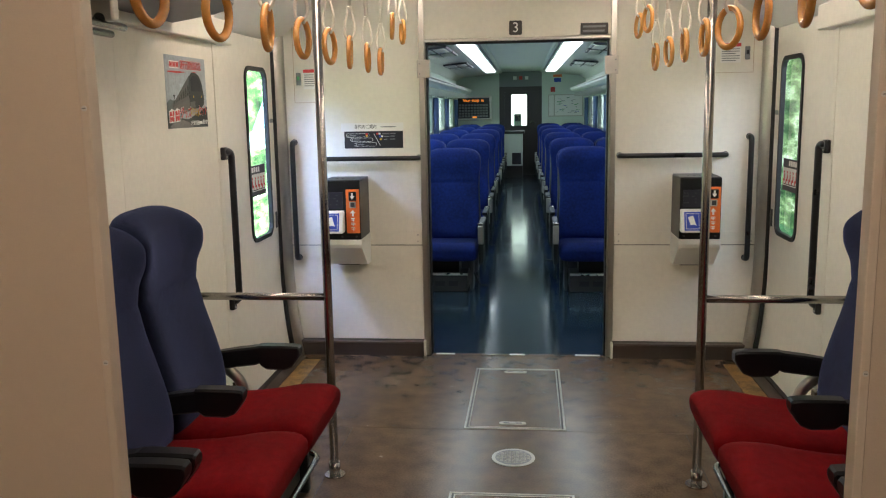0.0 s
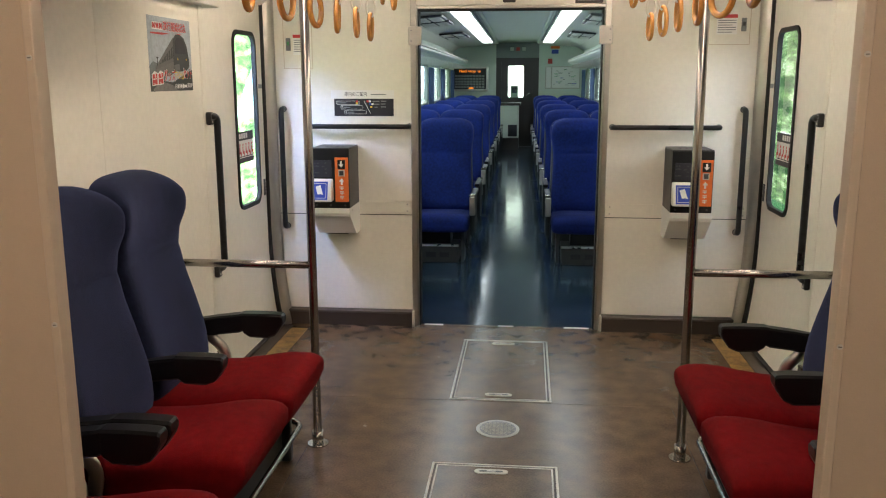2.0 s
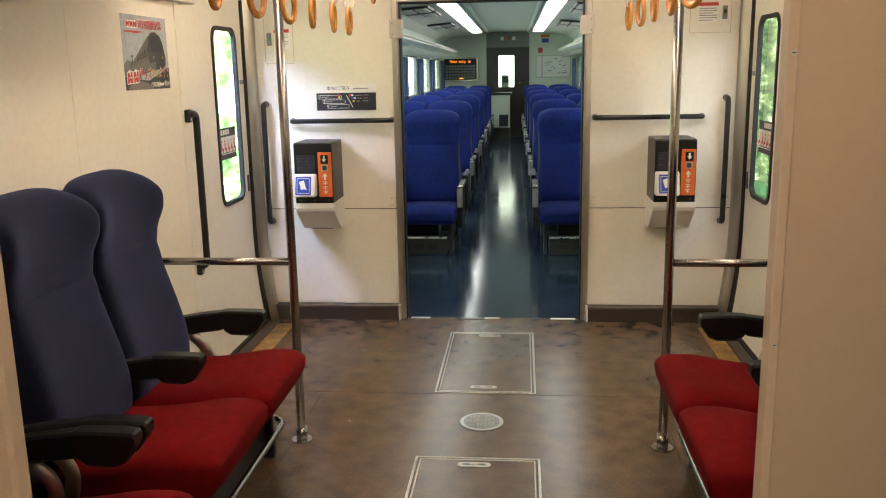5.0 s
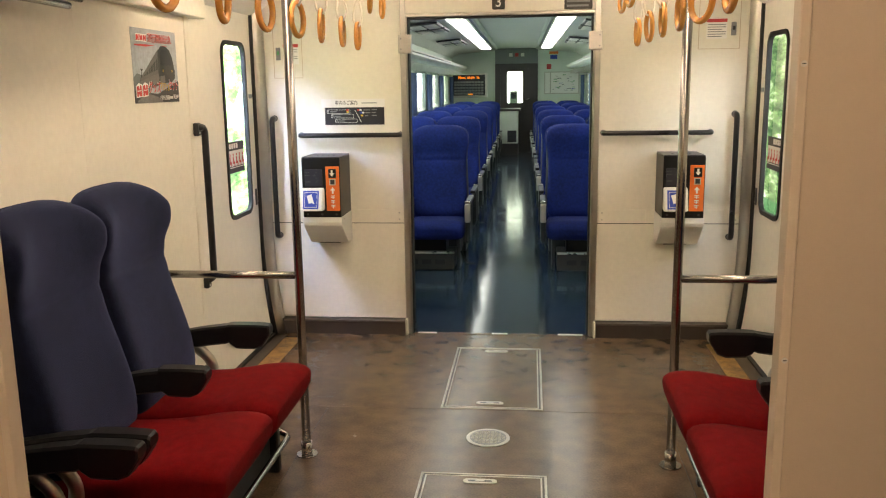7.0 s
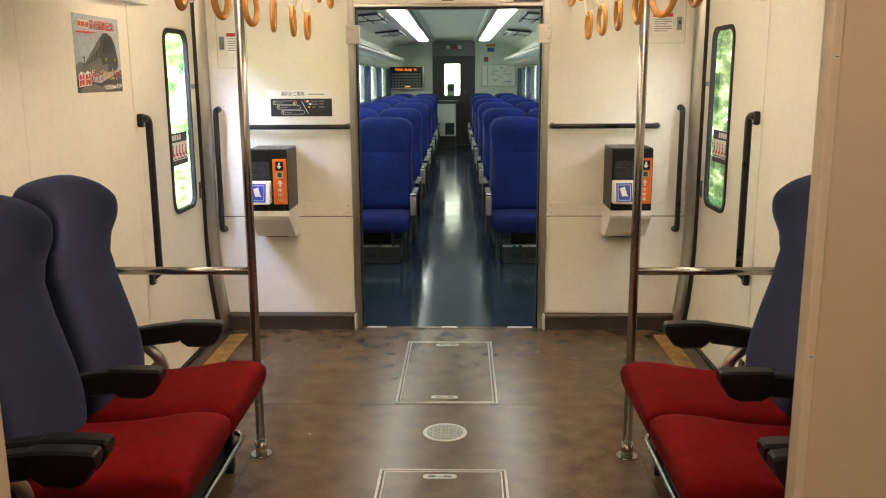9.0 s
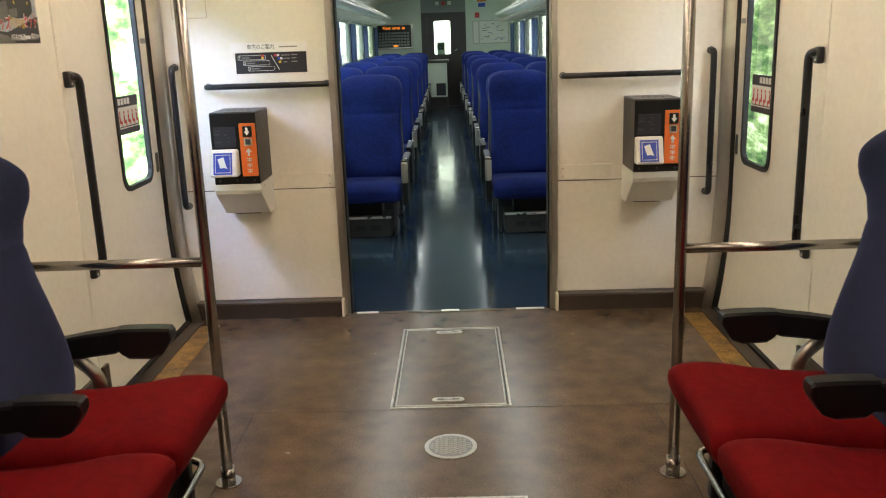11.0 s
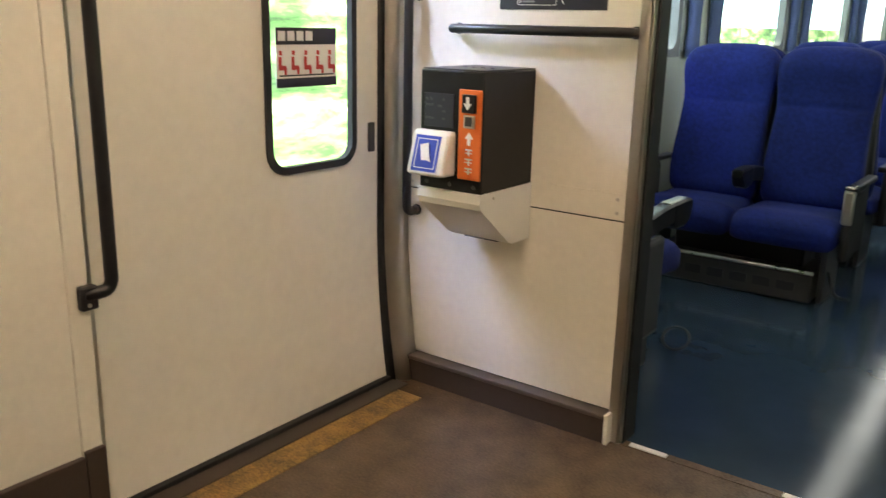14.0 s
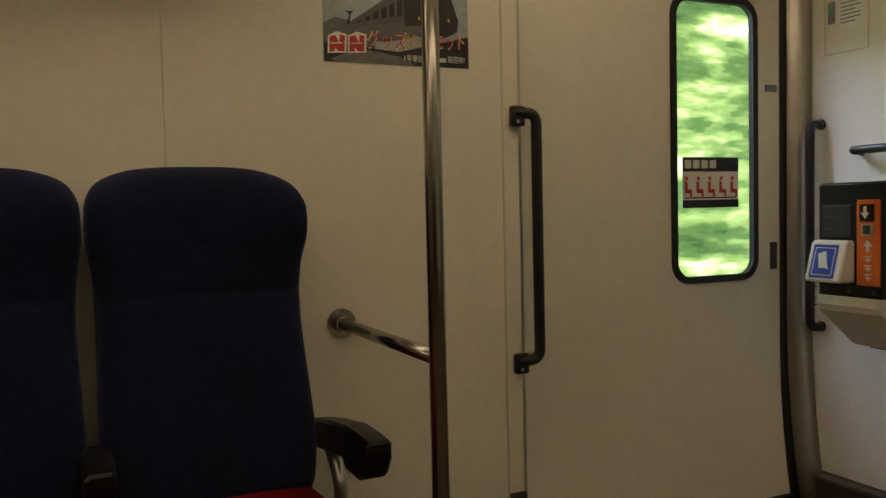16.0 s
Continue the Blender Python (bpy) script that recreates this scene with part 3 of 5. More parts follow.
part("door_frame", holed([(-0.44, 0), (0.43, 0), (0.43, 1.82), (-0.44, 1.82)], [(-0.33, 0.02), (0.31, 0.02), (0.31, 1.72), (-0.33, 1.72)], 0.06, lambda u, v, q: (u, q - 0.02, v)), DARKDOOR, ed)
part("door_leaf", holed([(-0.33, 0.02), (0.31, 0.02), (0.31, 1.72), (-0.33, 1.72)], [(-0.035 + u, 1.345 + v) for u, v in rounded(0.32, 0.64, 0.03)], 0.04, lambda u, v, q: (u, q + 0.005, v)), DARKDOOR, ed)
g = part("pane", block(-0.21, 0.14, 0.022, 0.026, 0.92, 1.68), GLASS, ed)
g.visible_shadow = False
part("handle", tube(bmesh.new(), smooth_path([(0.20, 0.0, 1.08), (0.20, -0.05, 1.08), (0.26, -0.05, 1.12)], 0.02), 0.014, 10), CHROME, ed, "chrome handle")
cab = thing("driver_desk", "dark control desk seen through the end door window", "desk", pose(X0, Y_END + 0.9, 0))
part("body", block(-0.5, 0.6, 0, 0.5, 0, 0.95, 0.02), SEATGREY, cab)
part("console", block(-0.16, 0.0, -0.02, 0.3, 0.95, 1.26, 0.02), GREY, cab)
part("screen", block(-0.14, -0.02, -0.03, -0.019, 1.10, 1.23, 0.004), INK, cab, "dark screen")
cb = thing("equipment_cabinet", "pale grey cabinet with a dark vent beside the end door", "cabinet", pose(X0, 12.62, 0))
part("body", block(-0.40, 0.04, -0.2, 0.40, 0.24, 0.88, 0.01), GREENWHITE, cb)
part("top", block(-0.42, 0.08, -0.22, 0.42, 0.88, 0.93, 0.008), DARKDOOR, cb, "dark worktop")
part("vent", block(-0.17, 0.01, -0.21, -0.199, 0.27, 0.50, 0.004), INK, cb, "dark vent grille")
part("plinth", block(-0.40, 0.04, -0.18, 0.40, 0.0, 0.24), DARKDOOR, cb)

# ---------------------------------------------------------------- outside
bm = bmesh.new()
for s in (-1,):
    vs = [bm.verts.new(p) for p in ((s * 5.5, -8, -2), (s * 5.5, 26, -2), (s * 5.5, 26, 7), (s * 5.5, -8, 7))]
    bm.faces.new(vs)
solid("backdrop_woods", bm, WOODS, "green woods passing outside the windows, sunlight painted as glow", "woods", S)
# right-hand backdrop, its shade painted as a weaker glow
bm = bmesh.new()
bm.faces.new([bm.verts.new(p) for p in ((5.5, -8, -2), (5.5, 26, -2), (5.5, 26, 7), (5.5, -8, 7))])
solid("backdrop_dim_glow", bm, DIMWOODS, "green woods passing outside the windows, shade painted as weaker glow", "woods", S)
bm = bmesh.new()
bm.faces.new([bm.verts.new(p) for p in ((-5, 24, -2), (5, 24, -2), (5, 24, 6), (-5, 24, 6))])
solid("backdrop_ahead", bm, AHEAD, "bright green woods ahead of the train", "woods", S)
solid("ground", block(-60, 60, -60, 90, -1.3, -1.2), GREENP, "grassy ground below the train", "ground", S)

# ---------------------------------------------------------------- seats


def power(v, e):
    return math.copysign(abs(v) ** e, v)


def backrest(wing, width, high):
    """A padded backrest in its own frame: stands on z = 0.36, faces -y."""
    rings = []
    n = 44
    #   z    half width  back   thick  wing
    prof = [(0.36, 0.86, 0.20, 0.08, 0.0), (0.40, 0.94, 0.20, 0.13, 0.01), (0.50, 0.97, 0.225, 0.135, 0.035), (0.62, 0.95, 0.25, 0.128, 0.038),
            (0.74, 0.93, 0.272, 0.116, 0.030), (0.81, 0.93, 0.285, 0.106, 0.022 + 0.15 * wing), (0.835, 0.935, 0.291, 0.098, 0.02 + 0.2 * wing), (0.86, 0.945, 0.293, 0.106, 0.015 + 0.3 * wing), (0.90, 0.96, 0.298, 0.110, 0.01 + 0.5 * wing), (0.96, 1.0, 0.300, 0.122, 0.9 * wing), (1.02, 1.0, 0.306, 0.130, wing),
            (1.06, 0.985, 0.312, 0.122, 0.92 * wing), (1.095, 0.93, 0.318, 0.098, 0.68 * wing), (1.113, 0.82, 0.322, 0.064, 0.36 * wing), (1.12, 0.6, 0.322, 0.03, 0.1 * wing)]
    fine = []
    for i in range(len(prof) - 1):
        p0, p1, p2, p3 = prof[max(i - 1, 0)], prof[i], prof[i + 1], prof[min(i + 2, len(prof) - 1)]
        for j in range(3):
            k = j / 3
            fine.append([b + 0.5 * k * (c - a + k * (2 * a - 5 * b + 4 * c - d + k * (3 * (b - c) + d - a))) for a, b, c, d in zip(p0, p1, p2, p3)])
    for z, w, y, t, f in fine + [prof[-1]]:
        z = 0.36 + (z - 0.36) * (high - 0.36) / 0.76
        ring = []
        for j in range(n):
            a = 2 * math.pi * j / n
            x = power(math.cos(a), 0.45) * w * width / 2
            d = power(math.sin(a), 0.55) * t / 2
            k = abs(x) / (width / 2)
            crown = -0.035 * k ** 3 * min(1, max(0, (z - high + 0.12) / 0.12))
            ring.append((x, y + d - (f * k ** 2.4 if d < 0 else 0.5 * f * k ** 3), z + crown))
        rings.append(ring)
    return loft(bmesh.new(), rings)


def cushion(width, front, top=0.44, wedge=False):
    """A padded cushion that reaches from y = 0.2 to y = front; a wedge has a sharp top edge and a front that slopes away below."""
    rings = []
    n = 36
    if wedge:
        prof = [(0.20, 0.80, -0.030, 0.05), (0.19, 0.94, -0.028, 0.10), (0.10, 0.98, -0.026, 0.13), (0.0, 0.985, -0.018, 0.14), (-0.08, 0.99, -0.006, 0.155), (front + 0.16, 0.99, 0.004, 0.170),
                (front + 0.11, 0.99, 0.010, 0.172), (front + 0.070, 0.985, 0.011, 0.165), (front + 0.040, 0.980, 0.008, 0.142), (front + 0.018, 0.965, 0.000, 0.108), (front + 0.004, 0.94, -0.014, 0.066), (front, 0.89, -0.030, 0.024)]
    else:
        prof = [(0.20, 0.80, 0.02, 0.05), (0.19, 0.94, 0.0, 0.09), (0.10, 0.98, 0.0, 0.11), (0.0, 1.0, 0.002, 0.115), (-0.12, 1.0, 0.008, 0.12),
                (front + 0.10, 1.0, 0.012, 0.13), (front + 0.05, 0.99, 0.006, 0.135), (front + 0.015, 0.965, -0.014, 0.115), (front, 0.92, -0.034, 0.075), (front - 0.004, 0.8, -0.052, 0.035)]
    for y, w, up, h in prof:
        ring = []
        for j in range(n):
            a = 2 * math.pi * j / n
            x = power(math.cos(a), 0.30) * w * width / 2
            z = top + up - h / 2 + power(math.sin(a), 0.36) * h / 2
            k = abs(x) / (width / 2)
            if math.sin(a) > 0:
                z -= 0.012 * k ** 4
            ring.append((x, y, z))
        rings.append(ring)
    return loft(bmesh.new(), rings)


def armrest(x, end, drop=0.0):
    """A thick swing-down arm from the backrest to y = end, with a deeper block under its front end."""
    rings = []
    for y, z0, z1, w in ((0.33, 0.520, 0.580, 0.040), (0.22, 0.535, 0.605, 0.044), (0.12, 0.552, 0.622, 0.050), (0.04, 0.562, 0.632, 0.052), (end + 0.155, 0.568, 0.636, 0.052), (end + 0.150, 0.560, 0.636, 0.054),
                         (end + 0.128, 0.546, 0.637, 0.056), (end + 0.060, 0.544, 0.637, 0.056), (end + 0.030, 0.556, 0.636, 0.055), (end + 0.006, 0.590, 0.634, 0.053), (end, 0.602, 0.628, 0.047)):
        b = 0.007
        z0, z1 = z0 - drop, z1 - drop
        rings.append([(x - w / 2 + b, y, z1), (x + w / 2 - b, y, z1), (x + w / 2, y, z1 - b), (x + w / 2, y, z0 + b),
                      (x + w / 2 - b, y, z0), (x - w / 2 + b, y, z0), (x - w / 2, y, z0 + b), (x - w / 2, y, z1 - b)])
    bm = loft(bmesh.new(), rings)
    for f in bm.faces:
        f.smooth = False
    return bm


def double_seat(name, label, category, group, back_mat, seat_mat, wing, m, arms_mat, front, high, saloon):
    t = thing(name, label, category, m, group)
    for s in (-1, 1):
        off = s * (0.228 if saloon else 0.234)
        part("seat_cushion", moved(cushion(0.452 if saloon else 0.460, front, 0.378 if saloon else 0.428, not saloon), off), seat_mat, t)
        part("backrest", moved(backrest(wing, 0.452 if saloon else 0.462, high), off), back_mat, t)
        part("back_shell", moved(shell(0.44, high), off), SEATGREY, t)
    for x in ((-0.495, 0, 0.495) if not saloon else (0.0,)):
        part("armrest", armrest(x, -0.16 if saloon else (-0.129 if x else -0.083), 0.085), BLACK, t, "thick black plastic armrest")
        if x:
            c = x * 0.985
            part("arm_bracket", tube(bmesh.new(), smooth_path([(c, 0.17, 0.47), (c, 0.09, 0.40), (c, 0.12, 0.28)], 0.05), 0.014, 8, 1.6), ALU, t, "grey metal arm bracket")
    if saloon:
        for s in (-1, 1):
            x = s * 0.480
            sp = part("side_panel", block(x - 0.018, x + 0.018, -0.205, 0.10, 0.22, 0.510, 0.014), RUBBER, t, "black seat end panel")
            part("arm_front", block(x - 0.022, x + 0.022, -0.216, -0.180, 0.380, 0.525, 0.010), ALU, sp, "pale metal arm front")
            part("arm_pad", block(x - 0.022, x + 0.022, -0.19, 0.24, 0.511, 0.537, 0.008), BLACK, sp)
            part("arm_cap", block(x - 0.022, x + 0.022, -0.214, -0.150, 0.525, 0.543, 0.006), CHROME, sp, "bright metal cap")
        part("pedal", tube(bmesh.new(), smooth_path([(0.42, -0.10, 0.14), (0.47, -0.16, 0.05), (0.53, -0.18, 0.06)], 0.03), 0.008, 8), BLACK, t)
    if saloon:
        # heater box under the seat with a bright top edge, set back from the aisle
        part("base", block(-0.30, 0.30, -0.06, 0.17, 0.10, 0.33, 0.015), BLACK, t, "dark seat base box")
        hb = part("heater_box", block(-0.37, 0.37, -0.16, 0.14, 0.0, 0.135, 0.008), SEATGREY, t, "dark grey heater box under the seat")
        part("top_edge", tube(bmesh.new(), [(-0.372, -0.160, 0.137), (0.372, -0.160, 0.137)], 0.009, 12), BRIGHT, hb, "bright polished metal edge")
        for k in range(6):
            part("grille_slot", block(-0.30 + 0.105 * k, -0.225 + 0.105 * k, -0.1625, -0.1595, 0.045, 0.085), INK, hb)
        for s in (-1, 1):
            part("side_foot", block(s * 0.40 - 0.012, s * 0.40 + 0.012, -0.13, 0.12, 0.0, 0.33, 0.006), SEATGREY, t)
    else:
        part("base", block(-0.45, 0.45, front + 0.16, 0.17, 0.02, 0.33, 0.015), BLACK, t, "dark seat base box")
        for s in (-1, 1):
            part("side_foot", block(s * 0.43 - 0.02, s * 0.43 + 0.02, front + 0.13, 0.14, 0.0, 0.31, 0.008), BLACK, t)
        part("foot_bar", tube(bmesh.new(), smooth_path([(-0.46, front + 0.20, 0.17), (-0.46, front + 0.10, 0.13), (0.46, front + 0.10, 0.13), (0.46, front + 0.20, 0.17)], 0.03), 0.011, 10), CHROME, t, "polished steel foot bar")
    return t


def moved_to(bm, x, y):
    bmesh.ops.translate(bm, verts=bm.verts[:], vec=(x, y, 0))
    return bm


def moved(bm, x):
    for v in bm.verts:
        v.co.x += x
    return bm


def shell(width, high):
    rings = []
    for z, w, y in ((0.36, 0.9, 0.262), (0.5, 1.0, 0.285), (0.76, 0.98, 0.33), (0.95, 0.98, 0.36), (high - 0.06, 0.95, 0.372), (high - 0.035, 0.85, 0.37)):
        h = w * width / 2
        rings.append([(-h, y - 0.02, z), (-h + 0.01, y + 0.008, z), (h - 0.01, y + 0.008, z), (h, y - 0.02, z)])
    return loft(bmesh.new(), rings)


# vestibule seats face each other across the aisle
first = None
for s, xf in ((-1, -0.907), (1, 0.920)):
    for y in (-2.237, -3.295):
        m = pose(xf, y, 0, 0, 0, 90 if s < 0 else -90)
        if first is None:
            first = double_seat("double_seat", "navy high-back double seat with red cushions, facing the aisle", "seat", "vestibule seats", NAVY, RED, 0.068, m, BLACK, -0.288, 1.098, False)
        else:
            copy_thing(first, m)

# saloon rows stand back to back in bays
BAY = 1.95
row_first = None
for s in (-1, 1):
    for i in range(6):
        for y, turn in ((1.86 + BAY * i, 0), (2.60 + BAY * i, 180)):
            if y > 12:
                continue
            m = pose(s * 0.765 + lean(y), y, 0, 0, 0, turn)
            if row_first is None:
                row_first = double_seat("saloon_seat", "royal blue high-back double seat in back-to-back bays", "seat", "saloon seats", BLUE, BLUE, 0.02, m, BLACK, -0.23, 1.09, True)
            else:
                copy_thing(row_first, m)

# ---------------------------------------------------------------- vestibule things


def lettering(name, body, size, mat, parent, m, wide=0.0, label=""):
    """Words as a thin mesh, centred on m; wide: squeezes them to that width."""
    cu = bpy.data.curves.new(name, "FONT")
    cu.body, cu.size, cu.align_x, cu.align_y, cu.extrude = body, size, "CENTER", "CENTER", 0.0004
    cu.resolution_u = 3
    tmp = bpy.data.objects.new(name, cu)
    scene.collection.objects.link(tmp)
    me = bpy.data.meshes.new_from_object(tmp.evaluated_get(bpy.context.evaluated_depsgraph_get()))
    bpy.data.objects.remove(tmp)
    bpy.data.curves.remove(cu)
    me.materials.clear()
    me.materials.append(mat)
    ob = new(name, me)
    xs = [v.co.x for v in me.vertices] or [0, 1]
    k = wide / (max(xs) - min(xs)) if wide else 1
    ob.matrix_basis = m @ Matrix.Diagonal((k, 1, 1, 1))
    ob.parent = parent
    return tagged(ob, label)


def bent_rail(name, label, pts, r, parent_parts, group=""):
    t = thing(name, label, "handrail", group=group)
    part("bar", tube(bmesh.new(), smooth_path(pts, 0.045, 6), r, 14), RAILBLK, t)
    for c, a in parent_parts:
        part("mount", disc(bmesh.new(), c, a, r * 1.2, 0.005, 16), RAILBLK, t)
    return t


for s, x0, x1 in ((-1, -1.105, -0.547), (1, 0.560, 1.122)):
    y = -0.052
    bent_rail("handrail", "black horizontal handrail on the cream partition", [(x0, 0, 1.142), (x0, y, 1.142), (x1, y, 1.142), (x1, 0, 1.142)], 0.0135,
              [((x0, -0.001, 1.142), (0, -1, 0)), ((x1, -0.001, 1.142), (0, -1, 0))], "partition handrails")
    x = -1.256 if s < 0 else 1.245
    bent_rail("handrail", "black upright handrail beside the sliding door", [(x, 0, 1.236), (x, -0.055, 1.236), (x, -0.055, 0.575), (x, 0, 0.575)], 0.0145,
              [((x, -0.001, 1.236), (0, -1, 0)), ((x, -0.001, 0.575), (0, -1, 0))], "partition handrails")
    t = thing("grab_rail", "black upright grab rail on the door pocket edge", "handrail", group="door grab rails")
    w = s * WX[s]
    part("bar", tube(bmesh.new(), smooth_path([(w - s * 0.014, -1.160, 1.243), (w - s * 0.026, -1.100, 1.243), (w - s * 0.026, -1.100, 0.575), (w - s * 0.014, -1.160, 0.575)], 0.05, 6), 0.0150, 14), RAILBLK, t)
    for z in (1.240, 0.573):
        mb = part("mount_block", block(*sorted((w - s * 0.026, w - s * 0.0022)), -1.172, -1.132, z - 0.033, z + 0.022, 0.006), RAILBLK, t)
        part("screw", disc(bmesh.new(), (w - s * 0.0262, -1.156, z - 0.02), (-s, 0, 0), 0.005, 0.002, 8), ALU, mb)

for s, px in ((-1, -0.688), (1, 0.695)):
    t = thing("stanchion", "polished steel floor-to-ceiling pole with a cross bar", "pole", group="stanchions")
    part("pole", tube(bmesh.new(), [(px, -1.656, 0.0), (px, -1.656, 2.13)], 0.0165, 18), CHROME, t)
    part("floor_flange", tube(bmesh.new(), [(px, -1.656, 0.0), (px, -1.656, 0.006)], 0.040, 24), CHROME, t)
    part("collar", tube(bmesh.new(), [(px, -1.656, 0.004), (px, -1.656, 0.055)], 0.0215, 18), CHROME, t)
    part("cross_bar", tube(bmesh.new(), [(px, -1.656, 0.716), (s * (WX[s] - 0.002), -1.656, 0.716)], 0.0145, 16), CHROME, t)
    fl = part("wall_flange", disc(bmesh.new(), (s * WX[s], -1.656, 0.716), (-s, 0, 0), 0.036, 0.008, 24), CHROME, t)
    part("sleeve", disc(bmesh.new(), (s * WX[s], -1.656, 0.716), (-s, 0, 0), 0.020, 0.045, 18), CHROME, t)
    for k in range(3):
        a = radians(90 + 120 * k)
        part("screw", disc(bmesh.new(), (s * (WX[s] - 0.0075), -1.656 + 0.027 * math.cos(a), 0.716 + 0.027 * math.sin(a)), (-s, 0, 0), 0.004, 0.003, 8), GREY, fl)


def ticket_machine(x0, x1, ic0, ic1, or0, or1):
    """Ticket issuer and card reader: black box over a white tapered housing."""
    t = thing("ticket_machine", "black ticket issuer with card reader and white housing on the partition", "ticket machine", group="ticket machines")
    f = -0.258
    bd = part("body", block(x0, x1, f, -0.001, 0.716, 1.036, 0.004), BLACK, t)
    tp = part("top_plate", block(x0 + 0.002, x1 - 0.002, f + 0.006, -0.002, 1.036, 1.040, 0.001, 1), SEATGREY, t, "grey top plate")
    for k in range(4):
        part("vent_hole", disc(bmesh.new(), (x0 + 0.06 + 0.03 * k, f + 0.12, 1.040), (0, 0, 1), 0.006, 0.0015, 10), INK, tp)
    part("display", block(x0 + 0.015, or0 - 0.018, f - 0.002, f + 0.002, 0.885, 0.975, 0.001, 1), INK, t, "dark display window")
    for bx, bz, bw in ((0.02, 0.955, 0.008), (0.034, 0.955, 0.008), (0.018, 0.940, 0.026), (0.06, 0.938, 0.014), (0.018, 0.905, 0.028), (0.075, 0.955, 0.008), (0.075, 0.925, 0.01), (0.075, 0.905, 0.01)):
        part("display_bar", block(x0 + bx, x0 + bx + bw, f - 0.0028, f - 0.001, bz, bz + 0.006), SEATGREY, t)
    op = part("ticket_plate", block(or0, or1, f - 0.004, f + 0.002, 0.752, 0.990, 0.002, 1), ORANGE, t, "orange instruction plate")
    oc = (or0 + or1) / 2
    bt = part("button", block(oc - 0.019, oc + 0.022, f - 0.016, f - 0.003, 0.930, 0.978, 0.003), BLACK, op, "black push button")
    bm = bmesh.new()
    yy = f - 0.0172
    loft(bm, [[(oc - 0.004, y, 0.972), (oc + 0.006, y, 0.972), (oc + 0.006, y, 0.955), (oc + 0.014, y, 0.955), (oc + 0.001, y, 0.938), (oc - 0.012, y, 0.955), (oc - 0.004, y, 0.955)] for y in (yy, yy + 0.001)])
    part("arrow_down", bm, PAPER, op)
    part("ticket_slot", block(oc - 0.016, oc + 0.018, f - 0.010, f - 0.003, 0.890, 0.924, 0.002), ALU, op, "metal ticket slot")
    part("slot_mouth", block(oc - 0.010, oc + 0.012, f - 0.0112, f - 0.009, 0.896, 0.920), SEATGREY, op)
    bm = bmesh.new()
    yy = f - 0.0052
    loft(bm, [[(oc - 0.005, y, 0.845), (oc + 0.005, y, 0.845), (oc + 0.005, y, 0.862), (oc + 0.014, y, 0.862), (oc, y, 0.880), (oc - 0.014, y, 0.862), (oc - 0.005, y, 0.862)] for y in (yy, yy + 0.0012)])
    part("arrow_up", bm, PAPER, op)
    for k in range(3):
        z = 0.767 + 0.025 * k
        bm = block(oc - 0.011, oc + 0.011, f - 0.0052, f - 0.0038, z + 0.014, z + 0.018)
        slab(bm, oc - 0.011, oc + 0.011, f - 0.0052, f - 0.0038, z + 0.006, z + 0.009)
        slab(bm, oc - 0.002, oc + 0.003, f - 0.0052, f - 0.0038, z, z + 0.018)
        part("caption_mark", bm, PAPER, op)
    # card reader, thicker at the foot
    bm = bmesh.new()
    rings = []
    for z, d in ((0.758, 0.055), (0.765, 0.060), (0.868, 0.030), (0.876, 0.024)):
        e = 0.004 if z in (0.758, 0.876) else 0.0
        rings.append([(ic0 + e, f, z), (ic0 + e, f - d + 0.006, z), (ic0 + e + 0.006, f - d, z), (ic1 - e - 0.006, f - d, z), (ic1 - e, f - d + 0.006, z), (ic1 - e, f, z)])
    loft(bm, rings)
    for q in bm.faces:
        q.smooth = False
    ic = part("card_reader", bm, WHITE, t, "white card reader with a blue face")

    def face(u, v, w):
        k = (v - 0.765) / (0.868 - 0.765)
        return (u, f - 0.060 + 0.030 * k - w, v)

    def plate(u0, u1, v0, v1, w):
        return loft(bmesh.new(), [[face(u0, v0, q), face(u1, v0, q), face(u1, v1, q), face(u0, v1, q)] for q in (w - 0.001, w)])

    icw = ic1 - ic0
    part("blue_face", plate(ic0 + 0.016, ic1 - 0.022, 0.770, 0.864, 0.0012), BLUEP, ic)
    for u0, u1, v0, v1 in ((0.024, 0.026, 0.778, 0.856), (icw - 0.032, icw - 0.030, 0.778, 0.856), (0.024, icw - 0.030, 0.854, 0.856), (0.024, icw - 0.030, 0.778, 0.780)):
        part("outline", plate(ic0 + u0, ic0 + u1, v0, v1, 0.0020), PAPER, ic)
    c = (ic0 + ic1) / 2 - 0.004
    bm = loft(bmesh.new(), [[face(c + a, 0.82 + b, q) for a, b in ((-0.022, 0.018), (0.004, 0.026), (0.016, -0.012), (0.022, -0.024), (0.006, -0.020), (-0.010, -0.022))] for q in (0.0016, 0.0026)])
    part("card_symbol", bm, PAPER, ic)
    for k in range(3):
        part("status_lamp", disc(bmesh.new(), (x0 + 0.025 + k * (x1 - x0 - 0.05) / 2.0, f + 0.001, 0.733), (0, -1, 0), 0.006, 0.003, 10), SEATGREY, t)
    # housing
    bm = bmesh.new()
    yb = -0.001
    loft(bm, [[(x, f - 0.004, 0.716), (x, f - 0.006, 0.690), (x, f + 0.002, 0.672), (x, -0.115, 0.560), (x, -0.095, 0.552), (x, yb, 0.552), (x, yb, 0.716)] for x in (x0 - 0.002, x1 + 0.002)])
    for q in bm.faces:
        q.smooth = False
    hs = part("housing", bm, WHITE, t, "white tapered lower housing")
    for z in (0.700,):
        part("screw", disc(bmesh.new(), (x1 + 0.001, -0.20, z), (1, 0, 0), 0.004, 0.003, 8), ALU, hs)
